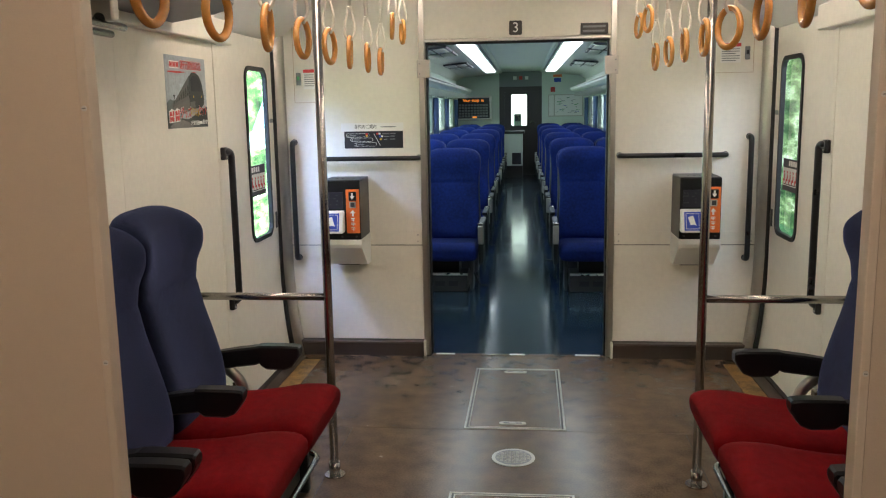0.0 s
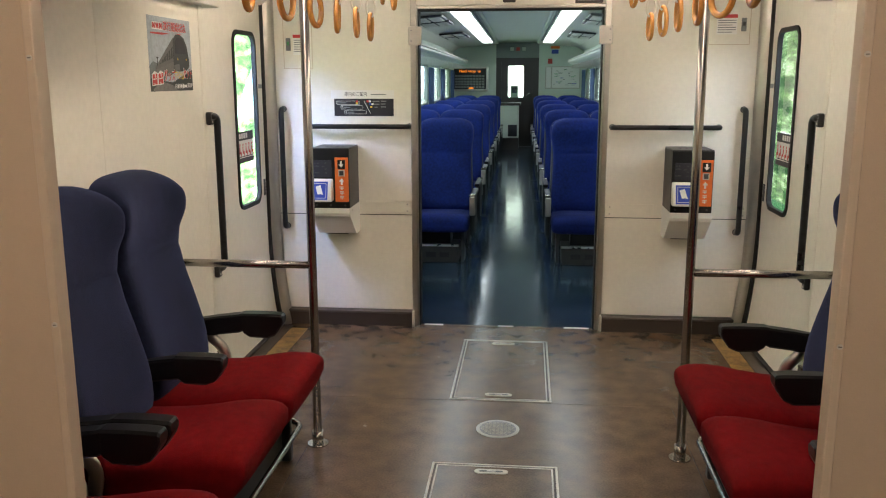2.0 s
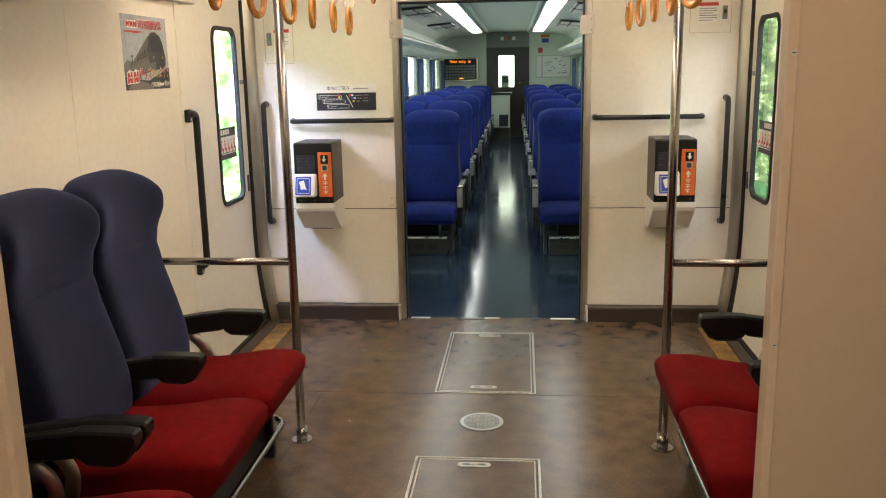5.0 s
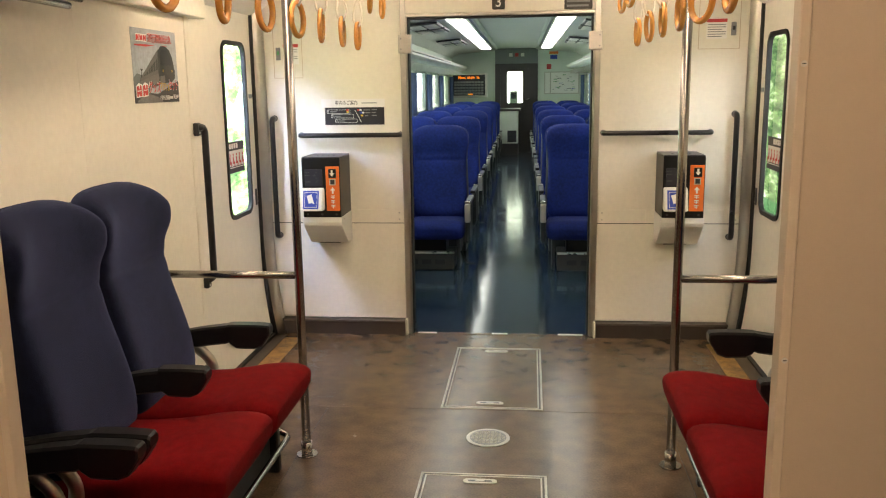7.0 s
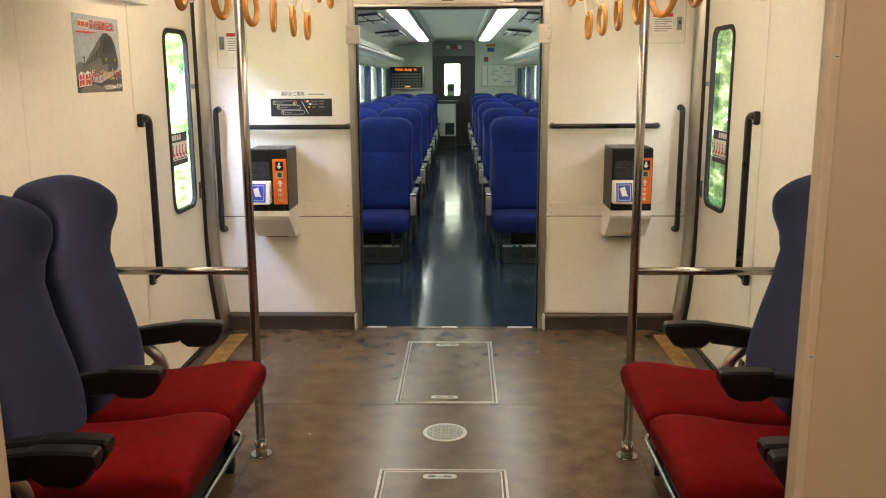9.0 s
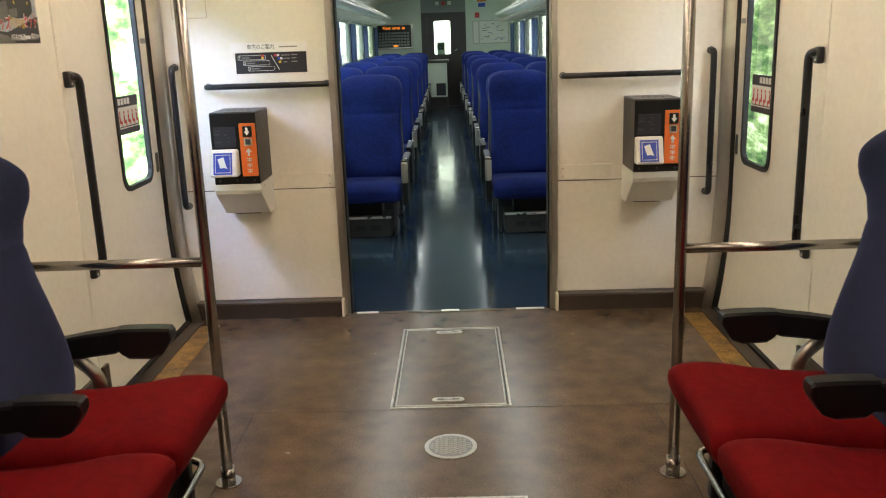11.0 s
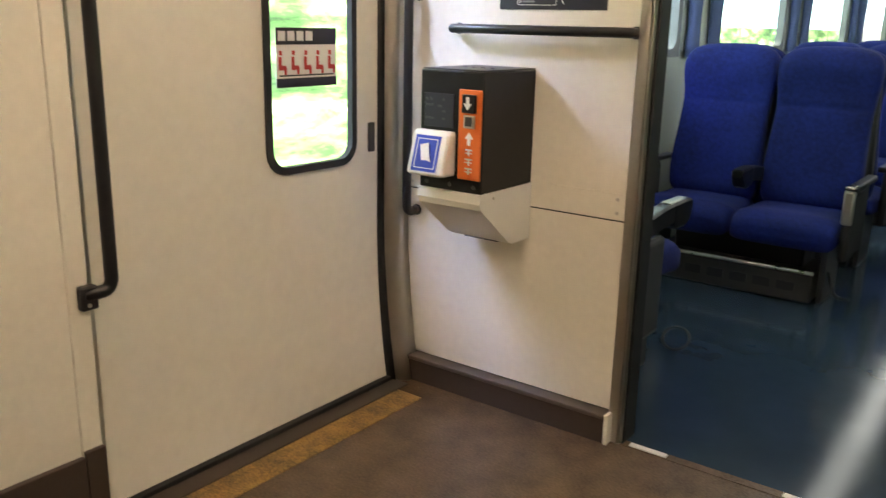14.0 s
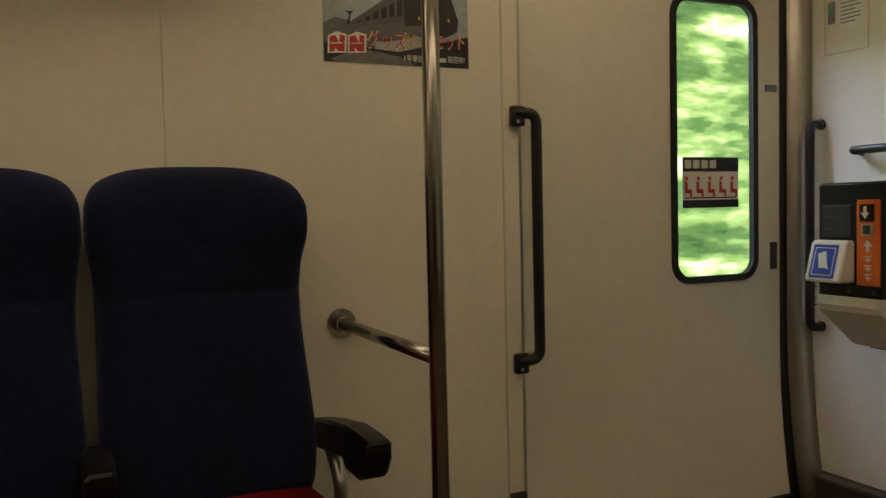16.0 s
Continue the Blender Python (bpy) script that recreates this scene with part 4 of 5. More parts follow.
    part("base_slot", block(x0 + 0.04, x1 - 0.05, -0.09, -0.02, 0.547, 0.5525), SEATGREY, hs)
    return t


ticket_machine(-1.045, -0.838, -1.047, -0.925, -0.915, -0.842)
ticket_machine(0.846, 1.056, 0.848, 0.968, 0.980, 1.052)

# writing on the partition
sign = thing("route_sign", "white and black car guide sign on the partition", "sign")
part("heading_panel", block(-0.985, -0.630, -0.002, -0.0003, 1.2925, 1.338), PAPER, sign)
part("map_panel", block(-0.967, -0.634, -0.0024, -0.0003, 1.197, 1.2920), INK, sign, "black diagram panel")
lettering("heading", "\u8eca\u5185\u306e\u3054\u6848\u5185", 0.026, INK, sign, pose(-0.845, -0.0026, 1.316, 90), 0.125)
part("subheading_bar", block(-0.760, -0.675, -0.0028, -0.0018, 1.313, 1.318), GREY, sign)
for i, (xa, xb, z) in enumerate(((-0.955, -0.825, 1.270), (-0.932, -0.805, 1.245), (-0.910, -0.785, 1.219))):
    fr = holed([((xa + xb) / 2 + u, z + v) for u, v in rounded(xb - xa, 0.021, 0.006, 3)], [((xa + xb) / 2 + u, z + v) for u, v in rounded(xb - xa - 0.003, 0.018, 0.005, 3)], 0.0005, lambda u, v, q: (u, -0.0030 + q, v))
    part("car_outline", fr, PAPER, sign)
    lettering("car_number", str(i + 1), 0.018, PAPER, sign, pose(xa + 0.009, -0.0032, z, 90))
    part("caption_bar", block(xa + 0.018, xa + 0.055, -0.0032, -0.0022, z - 0.003, z + 0.002), GREY, sign)
part("pointer_line", loft(bmesh.new(), [[(-0.800, y, 1.279), (-0.797, y, 1.279), (-0.762, y, 1.212), (-0.765, y, 1.212)] for y in (-0.0032, -0.0024)]), PAPER, sign)
for i, (x, z, mt) in enumerate(((-0.845, 1.272, REDP), (-0.845, 1.262, YELLOWP), (-0.785, 1.273, REDP), (-0.772, 1.273, PAPER), (-0.770, 1.258, BLUEP), (-0.758, 1.258, PAPER), (-0.765, 1.242, YELLOWP))):
    part("colour_tag", block(x, x + 0.012, -0.0034, -0.0022, z, z + 0.010), mt, sign)
for x, z, w in ((-0.752, 1.275, 0.04), (-0.705, 1.276, 0.03), (-0.742, 1.260, 0.03), (-0.705, 1.261, 0.025), (-0.742, 1.244, 0.018), (-0.705, 1.245, 0.028)):
    part("caption_bar", block(x, x + w, -0.0032, -0.0022, z, z + 0.005), GREY, sign)

num = thing("car_number_plate", "dark plate with a white figure three over the doorway", "sign")
part("plate", block(-0.038, 0.030, -0.008, -0.004, 1.797, 1.872, 0.006), DARKDOOR, num)
lettering("figure", "3", 0.075, PAPER, num, pose(-0.004, -0.0085, 1.834, 90))
pl = thing("notice_plate", "small dark notice plate over the doorway", "sign")
part("plate", block(0.343, 0.489, -0.007, -0.004, 1.790, 1.849, 0.004), DARKDOOR, pl)
for z, x1 in ((1.826, 0.475), (1.803, 0.470)):
    part("caption_bar", block(0.356, x1, -0.0080, -0.0065, z, z + 0.010), GREY, pl)

for x0, x1, z0, z1, sw, px0, px1, pz0 in ((-1.190, -1.104, 1.530, 1.641, -1.230, -1.245, -1.082, 1.455), (1.080, 1.184, 1.625, 1.728, 1.205, 1.040, 1.252, 1.572)):
    nt = thing("notice", "white paper notice with a red heading on the partition", "notice", group="partition notices")
    part("sheet", block(x0, x1, -0.0016, -0.0003, z0, z1), PAPER, nt)
    part("heading_band", block(x0, x1, -0.0022, -0.0012, z1 - 0.020, z1 - 0.002), REDP, nt)
    for k in range(6):
        part("text_bar", block(x0 + 0.006, x1 - 0.006 - 0.02 * (k % 3 == 2), -0.0022, -0.0012, z1 - 0.034 - 0.012 * k, z1 - 0.030 - 0.012 * k), GREY, nt)
    sp = thing("switch_plate", "small grey switch plate on the partition", "switch", group="partition switches")
    part("plate", block(sw, sw + 0.026, -0.005, -0.0003, z1 - 0.088, z1 - 0.020, 0.002), GREY, sp)
    part("lever", block(sw + 0.007, sw + 0.019, -0.012, -0.005, z1 - 0.060, z1 - 0.040, 0.002), GREENP if x0 < 0 else INK, sp)
    pn = thing("access_panel", "flush cream access panel on the partition", "access panel", kind=S)
    part("panel_edge", holed([(px0, pz0), (px1, pz0), (px1, 1.98), (px0, 1.98)], [(px0 + 0.003, pz0 + 0.003), (px1 - 0.003, pz0 + 0.003), (px1 - 0.003, 1.977), (px0 + 0.003, 1.977)], 0.0012, lambda u, v, q: (u, -0.0013 + q, v)), TRIMB, pn)

# poster on the side wall: train picture with big red words
pos = thing("poster", "glossy poster of a dark train with red lettering on the wall", "poster")
W0, PY, PZ, PW, PH = -1.2595, -1.680, 1.355, 0.392, 0.272


def wall_shape(pts, lift):
    """A thin printed shape on the poster; u and v run from 0 to 1 across and up the sheet."""
    return loft(bmesh.new(), [[(W0 + q, PY + u * PW, PZ + v * PH) for u, v in pts] for q in (lift - 0.0005, lift)])


def poster_words(name, body, size, mat, u, v, wide, lift, roll=0):
    lettering(name, body, size, mat, pos, pose(W0 + lift, PY + u * PW, PZ + v * PH, 90, 0, 90) @ pose(0, 0, 0, 0, 0, roll), wide * PW)


POSTGREY = material("poster_grey_sky", (0.36, 0.41, 0.46), 0.35, mottle=0.3, scale=5)
POSTHILL = material("poster_far_trees", (0.13, 0.155, 0.16), 0.35, mottle=0.4, scale=16)
POSTDARK = material("poster_train_grey", (0.105, 0.10, 0.10), 0.35, mottle=0.35, scale=14)
POSTSIDE = material("poster_train_silver", (0.13, 0.125, 0.12), 0.35, mottle=0.3, scale=18)
POSTBLK = material("poster_train_black", (0.022, 0.022, 0.026), 0.35, mottle=0.3, scale=14)
BALLAST = material("poster_ballast", (0.17, 0.16, 0.155), 0.4, mottle=0.5, scale=60)
part("sheet", wall_shape([(0, 0), (1, 0), (1, 1), (0, 1)], 0.0010), POSTGREY, pos)
part("hills", wall_shape([(0, 0.08), (0, 0.34), (0.08, 0.40), (0.2, 0.37), (0.34, 0.44), (0.34, 0.08)], 0.0014), POSTHILL, pos)
part("ground", wall_shape([(0, 0), (0, 0.17), (0.5, 0.12), (1, 0.30), (1, 0)], 0.0016), POSTBLK, pos)
part("track_bed", wall_shape([(0.04, 0.02), (0.22, 0.14), (0.5, 0.08), (0.62, 0.0), (0.10, 0.0)], 0.0020), BALLAST, pos)
part("train_side", wall_shape([(0.13, 0.25), (0.13, 0.32), (0.56, 0.74), (0.60, 0.71), (0.60, 0.26), (0.40, 0.20)], 0.0022), POSTDARK, pos)
part("train_sill", wall_shape([(0.13, 0.24), (0.13, 0.29), (0.52, 0.40), (0.60, 0.40), (0.60, 0.27), (0.46, 0.23)], 0.0026), POSTSIDE, pos)
for i in range(6):
    u = 0.22 + 0.055 * i
    part("train_window", wall_shape([(u, 0.345 + 0.10 * (i + 1) / 6), (u, 0.375 + 0.04 * i), (u + 0.035, 0.395 + 0.045 * i), (u + 0.035, 0.36 + 0.10 * (i + 1) / 6)], 0.0026), POSTBLK, pos)
part("train_front", wall_shape([(0.55, 0.30), (0.54, 0.55), (0.56, 0.72), (0.62, 0.785), (0.72, 0.79), (0.82, 0.745), (0.88, 0.64), (0.93, 0.44), (0.92, 0.34), (0.84, 0.28), (0.66, 0.27)], 0.0028), POSTBLK, pos)
part("train_bumper", wall_shape([(0.55, 0.29), (0.55, 0.36), (0.68, 0.38), (0.68, 0.28)], 0.0032), POSTSIDE, pos)
part("windscreen", wall_shape([(0.60, 0.52), (0.60, 0.69), (0.65, 0.745), (0.76, 0.735), (0.82, 0.66), (0.85, 0.52)], 0.0032), INK, pos)
part("pantograph", wall_shape([(0.15, 0.34), (0.17, 0.43), (0.14, 0.46), (0.20, 0.46), (0.18, 0.43), (0.17, 0.34)], 0.0030), POSTBLK, pos)
for u in (0.640, 0.85):
    part("headlamp", wall_shape([(u, 0.43), (u + 0.012, 0.425), (u + 0.014, 0.455), (u + 0.002, 0.46)], 0.0034), YELLOWP, pos)
# the railway's own name stands as plain marks before the other words
for i in range(3):
    u = 0.10 + 0.075 * i
    part("title_mark_back", wall_shape([(u - 0.006, 0.825), (u + 0.066, 0.825), (u + 0.070, 0.925), (u - 0.002, 0.925)], 0.0030), PAPER, pos)
    part("title_mark", wall_shape([(u, 0.838), (u + 0.022, 0.838), (u + 0.026, 0.868), (u + 0.040, 0.838), (u + 0.060, 0.838), (u + 0.063, 0.912), (u + 0.042, 0.912), (u + 0.040, 0.884), (u + 0.024, 0.912), (u + 0.003, 0.912)], 0.0036), REDP, pos)
poster_words("title_back", "\u904b\u884c\u958b\u59cb\u8a18\u5ff5", 0.040, PAPER, 0.607, 0.872, 0.545, 0.0030)
poster_words("title", "\u904b\u884c\u958b\u59cb\u8a18\u5ff5", 0.037, REDP, 0.605, 0.872, 0.535, 0.0042)
part("title_rule", wall_shape([(0.05, 0.765), (0.30, 0.760), (0.50, 0.785), (0.30, 0.790), (0.06, 0.785)], 0.0036), REDP, pos)
part("title_rule", wall_shape([(0.62, 0.792), (0.70, 0.786), (0.78, 0.790), (0.70, 0.796)], 0.0036), REDP, pos)
for i, (u, v) in enumerate(((0.035, 0.085), (0.165, 0.095))):
    part("word_mark_back", wall_shape([(u - 0.012, v - 0.012), (u + 0.110, v), (u + 0.116, v + 0.165), (u + 0.05, v + 0.185), (u - 0.006, v + 0.145)], 0.0036), PAPER, pos)
    part("word_mark", wall_shape([(u, v), (u + 0.034, v + 0.006), (u + 0.036, v + 0.044), (u + 0.058, v + 0.008), (u + 0.098, v + 0.010), (u + 0.102, v + 0.150), (u + 0.070, v + 0.156), (u + 0.066, v + 0.082), (u + 0.040, v + 0.150), (u + 0.004, v + 0.136)], 0.0042), REDP, pos)
    part("word_slit", wall_shape([(u + 0.012, v + 0.070), (u + 0.086, v + 0.080), (u + 0.086, v + 0.090), (u + 0.012, v + 0.082)], 0.0048), PAPER, pos)
poster_words("words_back", "\u30b0\u30c3\u30ba", 0.052, PAPER, 0.420, 0.200, 0.275, 0.0040)
poster_words("words", "\u30b0\u30c3\u30ba", 0.046, REDP, 0.418, 0.200, 0.258, 0.0052)
poster_words("words_yellow", "\u30aa\u30ea\u30b8\u30ca\u30eb", 0.036, YELLOWP, 0.650, 0.212, 0.215, 0.0052, -5)
poster_words("words_end_back", "\u30bb\u30c3\u30c8", 0.052, PAPER, 0.862, 0.235, 0.215, 0.0040)
poster_words("words_end", "\u30bb\u30c3\u30c8", 0.046, REDP, 0.860, 0.235, 0.198, 0.0052)
poster_words("small_line", "1\u53f7\u8eca\u81ea\u8ca9\u6a5f", 0.020, PAPER, 0.640, 0.060, 0.215, 0.0046)
part("small_bar", wall_shape([(0.755, 0.045), (0.83, 0.045), (0.83, 0.085), (0.755, 0.085)], 0.0046), PAPER, pos)
poster_words("small_line", "\u767a\u58f2\u4e2d!", 0.020, PAPER, 0.905, 0.070, 0.125, 0.0046)

# floor hatches and drain cover


def hatch(x0, x1, y0, y1):
    t = thing("floor_hatch", "brown floor hatch with a double metal edge", "floor hatch", kind=S)

    def loop(i, w, z):
        for a, b, c, d in ((x0 + i, x1 - i, y0 + i, y0 + i + w), (x0 + i, x1 - i, y1 - i - w, y1 - i), (x0 + i, x0 + i + w, y0 + i + w, y1 - i - w), (x1 - i - w, x1 - i, y0 + i + w, y1 - i - w)):
            part("metal_edge", block(a, b, c, d, 0.0, z, 0.0006, 1), HATCHM, t)

    loop(0.0, 0.009, 0.0022)
    loop(0.017, 0.006, 0.0020)
    part("gap", block(x0 + 0.009, x1 - 0.009, y0 + 0.009, y1 - 0.009, 0.0, 0.0006), SKIRT, t)
    part("lid", block(x0 + 0.023, x1 - 0.023, y0 + 0.023, y1 - 0.023, 0.0, 0.0012), FLOOR, t, "brown vinyl hatch lid")
    cx = (x0 + x1) / 2 - 0.01
    for y in (y1 - 0.062, y0 + 0.066):
        bm = bmesh.new()
        loft(bm, [[(cx + u, y + v, z) for u, v in rounded(0.122, 0.034, 0.0169, 6)] for z in (0.001, 0.0042)])
        hd = part("lift_handle", bm, HATCHM, t, "oval metal lift handle")
        bm = bmesh.new()
        loft(bm, [[(cx + u, y + v, z) for u, v in rounded(0.086, 0.012, 0.0059, 4)] for z in (0.0042, 0.0047)])
        part("slot", bm, SEATGREY, hd)
        part("key", block(cx - 0.016, cx + 0.016, y - 0.003, y + 0.003, 0.0047, 0.0056), ALU, hd)
    return t


hatch(-0.220, 0.231, -1.138, -0.257)
hatch(-0.224, 0.236, -2.66, -1.775)
dr = thing("drain_cover", "round metal floor cover with a tread pattern", "floor cover", pose(0.006, -1.449, 0))
part("plate", tube(bmesh.new(), [(0, 0, 0), (0, 0, 0.003)], 0.088, 40), ALU, dr)
part("field", tube(bmesh.new(), [(0, 0, 0.003), (0, 0, 0.0034)], 0.074, 40), GREY, dr)
for i in range(-4, 5):
    for j in range(-5, 6):
        x, y = i * 0.0155, j * 0.0135
        if math.hypot(x, y) < 0.066:
            a = radians(32 if i % 2 else -32)
            bm = block(-0.0075, 0.0075, -0.0021, 0.0021, 0.003, 0.0052, 0.0008, 1)
            bmesh.ops.rotate(bm, verts=bm.verts[:], matrix=Matrix.Rotation(a, 3, "Z"))
            bmesh.ops.translate(bm, verts=bm.verts[:], vec=(x, y, 0))
            part("tread_bar", bm, ALU, dr)
solid("floor_screw", disc(bmesh.new(), (-0.108, -0.298, 0.0), (0, 0, 1), 0.006, 0.0025, 10), INK, "small dark screw in the floor hatch", "screw")


# hanging straps
def strap(m, long):
    t = thing("hand_strap", "amber ring hanging on an ivory strap from the rail", "hand strap", m, "hand straps")
    R = 0.055
    part("ring", tube(bmesh.new(), [(0, R * math.cos(2 * math.pi * k / 36), R * math.sin(2 * math.pi * k / 36)) for k in range(36)], 0.0095, 12, closed=True), RINGM, t)
    z0 = R - 0.012
    for s in (-1, 1):
        pts = [(0.004 * s, 0, z0), (0.017 * s, 0, z0 + 0.016), (0.021 * s, 0, z0 + 0.045), (0.013 * s, 0, z0 + 0.085), (0.003 * s, 0, z0 + 0.125)]
        part("loop", tube(bmesh.new(), smooth_path(pts, 0.02, 4), 0.0062, 8, 0.8), STRAP, t)
    part("sleeve", tube(bmesh.new(), [(0, 0, z0 + 0.120), (0, 0, z0 + 0.120 + long)], 0.0085, 10), STRAP, t)
    part("band", tube(bmesh.new(), [(0, 0, z0 + 0.118), (0, 0, z0 + 0.126)], 0.0100, 10), STRAP, t)
    return t


random.seed(4)
lone, short = None, None
for x, ys in ((-0.61, (-3.20, -2.86, -2.50, -2.15, -1.80, -1.47, -1.11, -0.79)), (0.65, (-3.18, -2.83, -2.48, -2.12, -1.77, -1.40, -1.03, -0.65))):
    rl = thing("strap_rail", "steel rail along the ceiling carrying the hand straps", "rail", group="strap rails")
    part("tube", tube(bmesh.new(), [(x, -3.7, 2.02), (x, -0.55, 2.02)], 0.0145, 14), CHROME, rl)
    part("upper_tube", tube(bmesh.new(), [(x * 0.93, -0.80, 2.10), (x * 0.93, 0.0, 2.10)], 0.0125, 12), CHROME, rl)
    for y in (-3.5, -2.4, -1.66, -0.6):
        part("hanger", tube(bmesh.new(), [(x, y, 2.02), (x, y, 2.13)], 0.010, 10), CHROME, rl)
    for y in ys:
        turn = random.uniform(-9, 9) + (20 if x > 0 and y == -2.12 else 0)
        m = pose(x, y, 1.630, random.uniform(-2, 2), random.uniform(-2, 2), turn)
        if lone is None:
            lone = strap(m, 0.235)
        else:
            copy_thing(lone, m)
    for y in (-0.66, -0.33):
        m = pose(x * 0.94, y, 1.80, 0, random.uniform(-3, 3), random.uniform(5, 25))
        if short is None:
            short = strap(m, 0.14)
        else:
            copy_thing(short, m)

# luggage racks over the vestibule seats
for s in (-1, 1):
    t = thing("overhead_rack", "grey overhead luggage rack with steel rods above the seats", "luggage rack", group="vestibule racks")
    bm = bmesh.new()
    plan = [(1.24, Y_REAR + 0.05), (0.90, Y_REAR + 0.05), (0.90, -1.98), (0.92, -1.86), (0.97, -1.76), (1.05, -1.70), (1.24, -1.66)]
    loft(bm, [[(s * x, y, z + (1.24 - x) * 0.12) for x, y in plan] for z in (1.735, 1.760)])
    for q in bm.faces:
        q.smooth = False
    part("tray", bm, GREY, t)
    part("front_rod", tube(bmesh.new(), smooth_path([(s * 0.90, Y_REAR + 0.05, 1.800), (s * 0.90, -1.95, 1.800), (s * 1.06, -1.72, 1.80), (s * 1.235, -1.68, 1.80)], 0.08, 6), 0.0095, 12), CHROME, t)
    for k in range(2):
        part("rod", tube(bmesh.new(), [(s * (1.10 + 0.07 * k), -3.6, 1.675 - 0.012 * k), (s * (1.10 + 0.07 * k), -2.30 + 0.06 * k, 1.660 - 0.012 * k)], 0.011, 10), CHROME, t)
    for y in (-2.42, -3.2):
        br = part("bracket", block(*sorted((s * 1.06, s * 1.235)), y - 0.02, y + 0.02, 1.665, 1.745, 0.008), ALU, t)
        for k in range(2):
            part("buffer", disc(bmesh.new(), (s * (1.10 + 0.07 * k), y - 0.025, 1.672 - 0.012 * k), (0, 1, 0), 0.016, 0.05, 12), RUBBER, br)

# dark seat behind the rear partition
LEATHER = material("dark_brown_leathercloth", (0.013, 0.010, 0.008), 0.42, mottle=0.25, scale=8, bump=0.15, bump_scale=250)
rs = thing("rear_seat", "dark brown padded seat back behind the beige partition", "seat", pose(0.785, -4.01, 0))
rings = []
for z, w, d in ((0.36, 0.25, 0.05), (0.40, 0.272, 0.09), (0.6, 0.278, 0.10), (0.9, 0.28, 0.10), (1.15, 0.283, 0.095), (1.26, 0.280, 0.09), (1.32, 0.265, 0.08), (1.355, 0.235, 0.06), (1.368, 0.19, 0.03)):
    rings.append([(power(math.cos(2 * math.pi * j / 24), 0.5) * w, power(math.sin(2 * math.pi * j / 24), 0.6) * d, z) for j in range(24)])
part("backrest", loft(bmesh.new(), rings), LEATHER, rs)
rings = []
for z, w, d in ((0.30, 0.26, 0.20), (0.33, 0.275, 0.235), (0.42, 0.275, 0.235), (0.45, 0.25, 0.21)):
    rings.append([(power(math.cos(2 * math.pi * j / 24), 0.4) * w, -0.26 + power(math.sin(2 * math.pi * j / 24), 0.4) * d, z) for j in range(24)])
part("seat_cushion", loft(bmesh.new(), rings), LEATHER, rs)
part("base", block(-0.22, 0.22, -0.44, 0.02, 0.0, 0.31, 0.02), BLACK, rs)

# ---------------------------------------------------------------- saloon things
# single seat behind the partition, facing the first row
ss = thing("single_seat", "royal blue single seat with a black arm beside the doorway", "seat", pose(-0.905, 0.50, 0, 0, 0, 180))
part("seat_cushion", cushion(0.47, -0.33, 0.42), BLUE, ss)
part("backrest", backrest(0.02, 0.47, 1.09), BLUE, ss)
part("back_shell", shell(0.46, 1.09), SEATGREY, ss)
part("base", block(-0.22, 0.22, -0.10, 0.17, 0.0, 0.33, 0.015), SEATGREY, ss)
for x in (-0.27, 0.27):
    part("armrest", armrest(x, -0.20, 0.035), BLACK, ss, "black armrest with a pale worn top")
    part("arm_top", block(x - 0.018, x + 0.018, -0.17, -0.02, 0.598, 0.605, 0.003), ALU, ss, "pale worn metal arm top")
    part("side_panel", block(x - 0.016, x + 0.016, -0.02, 0.26, 0.16, 0.50, 0.02), SEATGREY, ss)
lp = thing("strap_loop", "black strap loop lying on the blue floor by the seat", "strap", pose(-0.66, 0.80, 0))
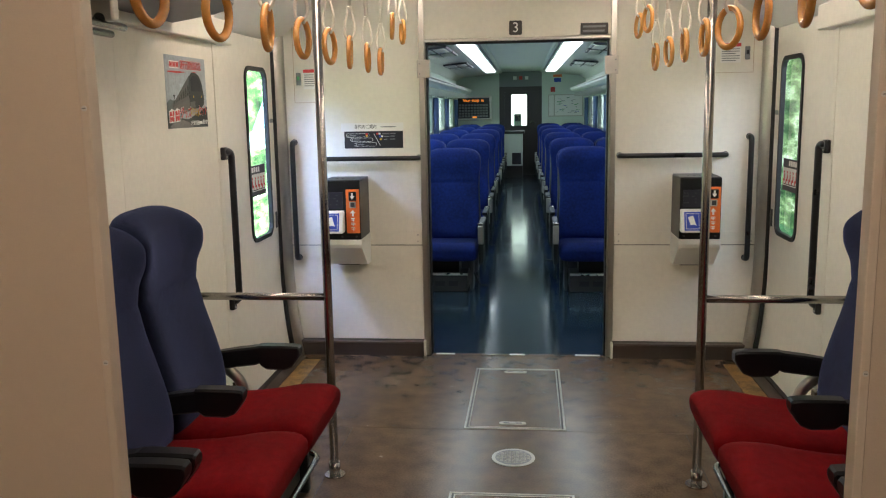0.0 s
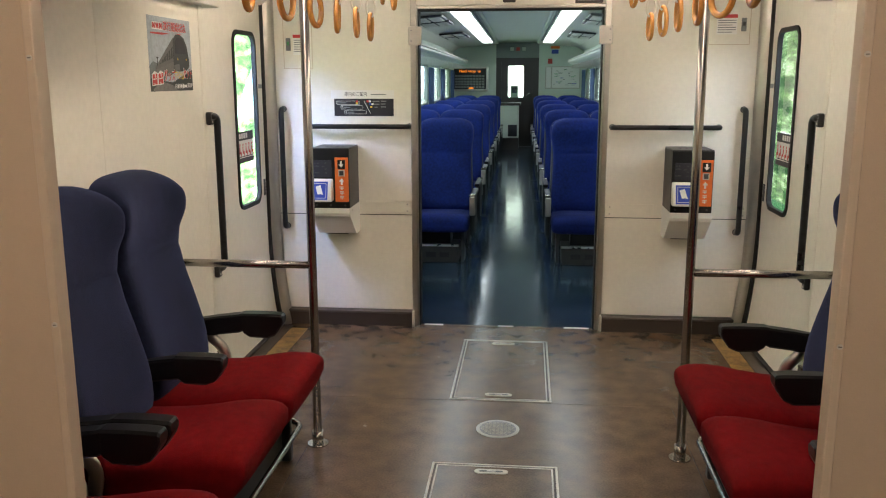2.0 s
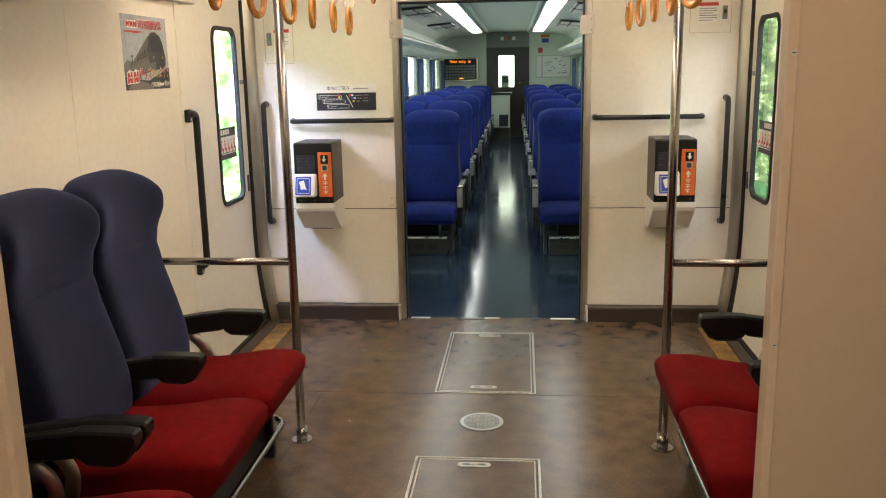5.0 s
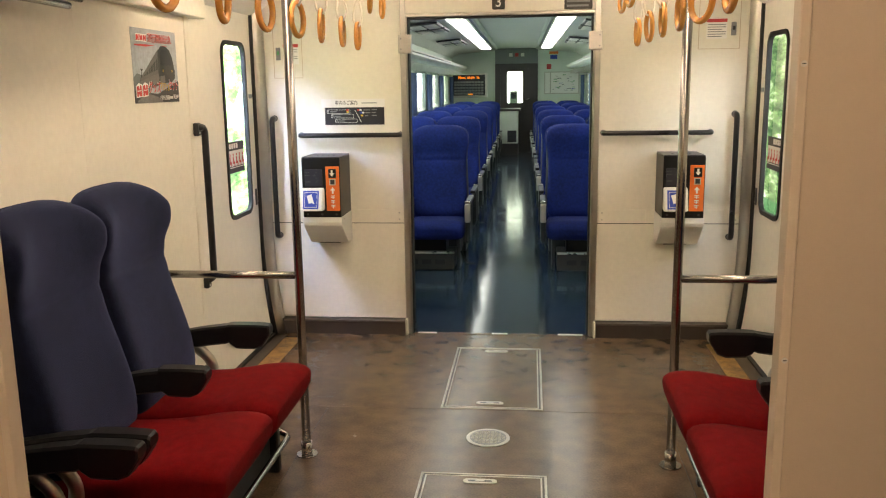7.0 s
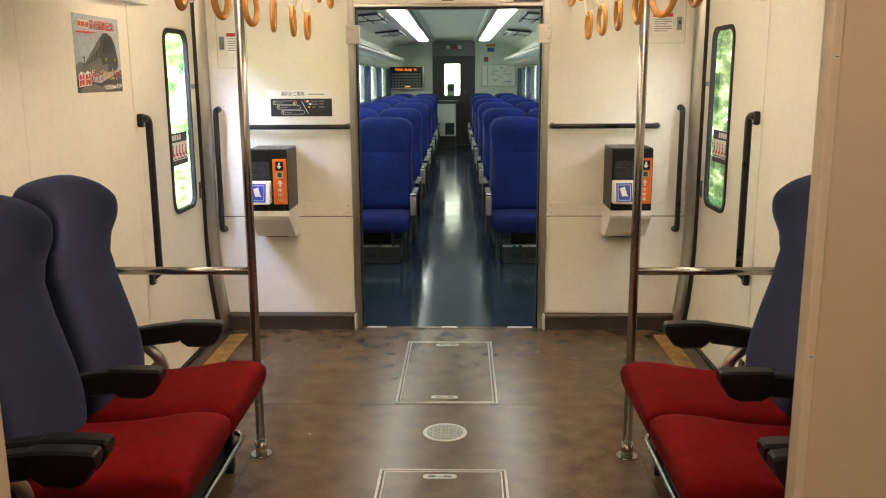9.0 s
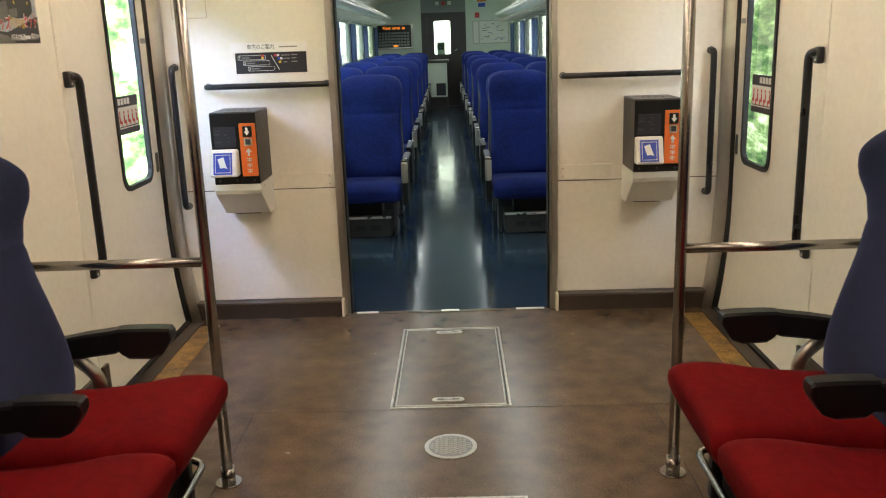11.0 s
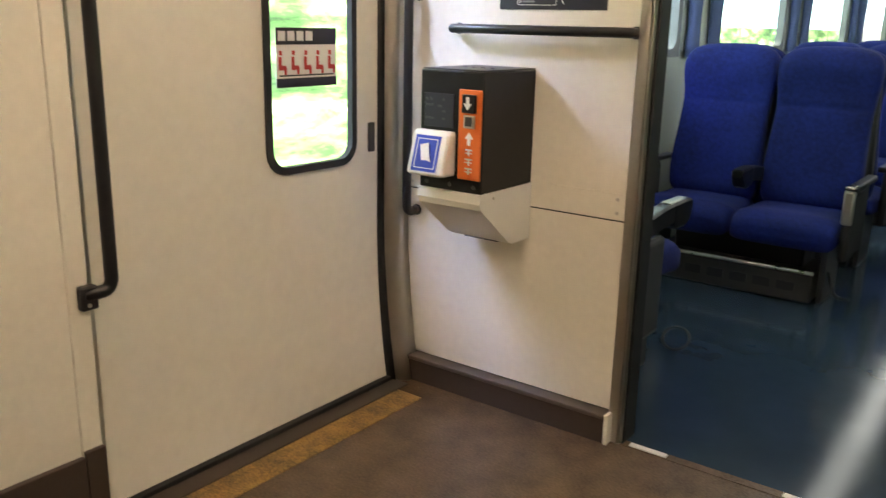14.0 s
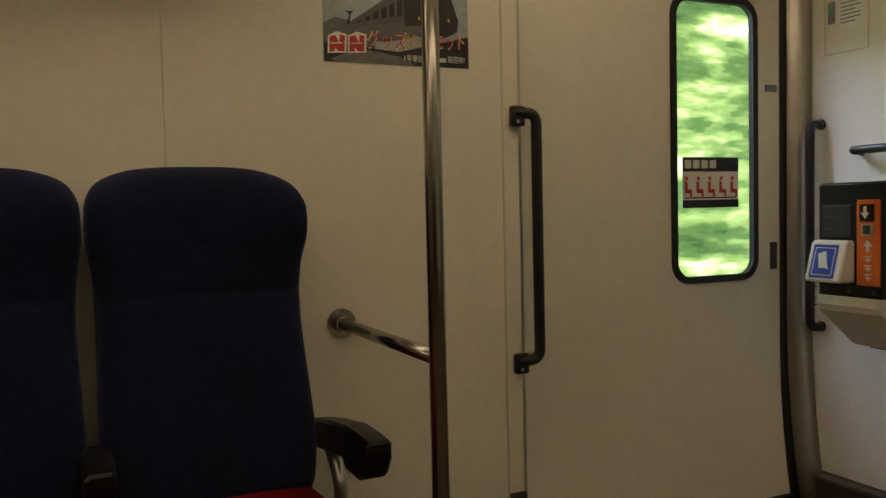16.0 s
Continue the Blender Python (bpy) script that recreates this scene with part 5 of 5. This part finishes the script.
part("loop", tube(bmesh.new(), [(0.05 * math.cos(2 * math.pi * k / 20), 0.03 * math.sin(2 * math.pi * k / 20), 0.045 + 0.034 * math.sin(2 * math.pi * k / 20)) for k in range(20)], 0.006, 8, closed=True), RUBBER, lp)

# fare display and route map on the end wall
fd = thing("fare_display", "black fare display with an orange lit text line", "display", pose(X0, Y_END, 0))
part("case", block(-1.34, -0.60, -0.10, -0.001, 1.150, 1.640, 0.015), ALU, fd)
part("screen", block(-1.30, -0.64, -0.106, -0.099, 1.190, 1.610, 0.004), INK, fd)
for word, x, w in (("Next", -1.115, 0.15), ("stop", -0.93, 0.15), ("is", -0.785, 0.05)):
    lettering("led_word", word, 0.080, LED, fd, pose(x, -0.1075, 1.555, 90), w)
for r in range(5):
    for c in range(10):
        part("fare_cell", block(-1.275 + c * 0.061, -1.225 + c * 0.061, -0.109, -0.105, 1.215 + r * 0.056, 1.255 + r * 0.056), GREY, fd)
part("lit_digits", block(-0.99, -0.90, -0.1105, -0.109, 1.205, 1.228), LED, fd)
mp = thing("route_map", "pale framed route map on the end wall", "map", pose(X0, Y_END, 0))
part("frame", block(0.56, 1.27, -0.025, -0.001, 1.200, 1.650, 0.006), ALU, mp)
part("sheet", block(0.70, 1.25, -0.030, -0.024, 1.220, 1.630), PAPER, mp)
part("side_sheet", block(0.58, 0.675, -0.030, -0.024, 1.220, 1.630), PAPER, mp)
random.seed(9)
for k in range(26):
    x, z = random.uniform(0.72, 1.15), random.uniform(1.25, 1.60)
    part("route_bar", block(x, x + random.uniform(0.03, 0.09), -0.0325, -0.030, z, z + random.uniform(0.006, 0.014)), random.choice((GREY, ALU, GREENP, GREY, BLUEP)), mp)
for k, (x0, x1, z0, z1, mt, nm) in enumerate(((0.61, 0.70, 1.70, 1.80, REDP, "red notice on the end wall"), (0.68, 0.82, 1.90, 1.98, BLUEP, "blue round notice on the end wall"),
                                              (0.66, 0.84, 2.00, 2.05, ORANGE, "orange notice on the end wall"), (0.92, 1.05, 2.06, 2.13, YELLOWP, "yellow plate on the end wall"))):
    solid("notice", moved_to(block(x0, x1, -0.006, -0.001, z0, z1, 0.002, 1), X0, Y_END), mt, nm, "notice", group="end wall notices")
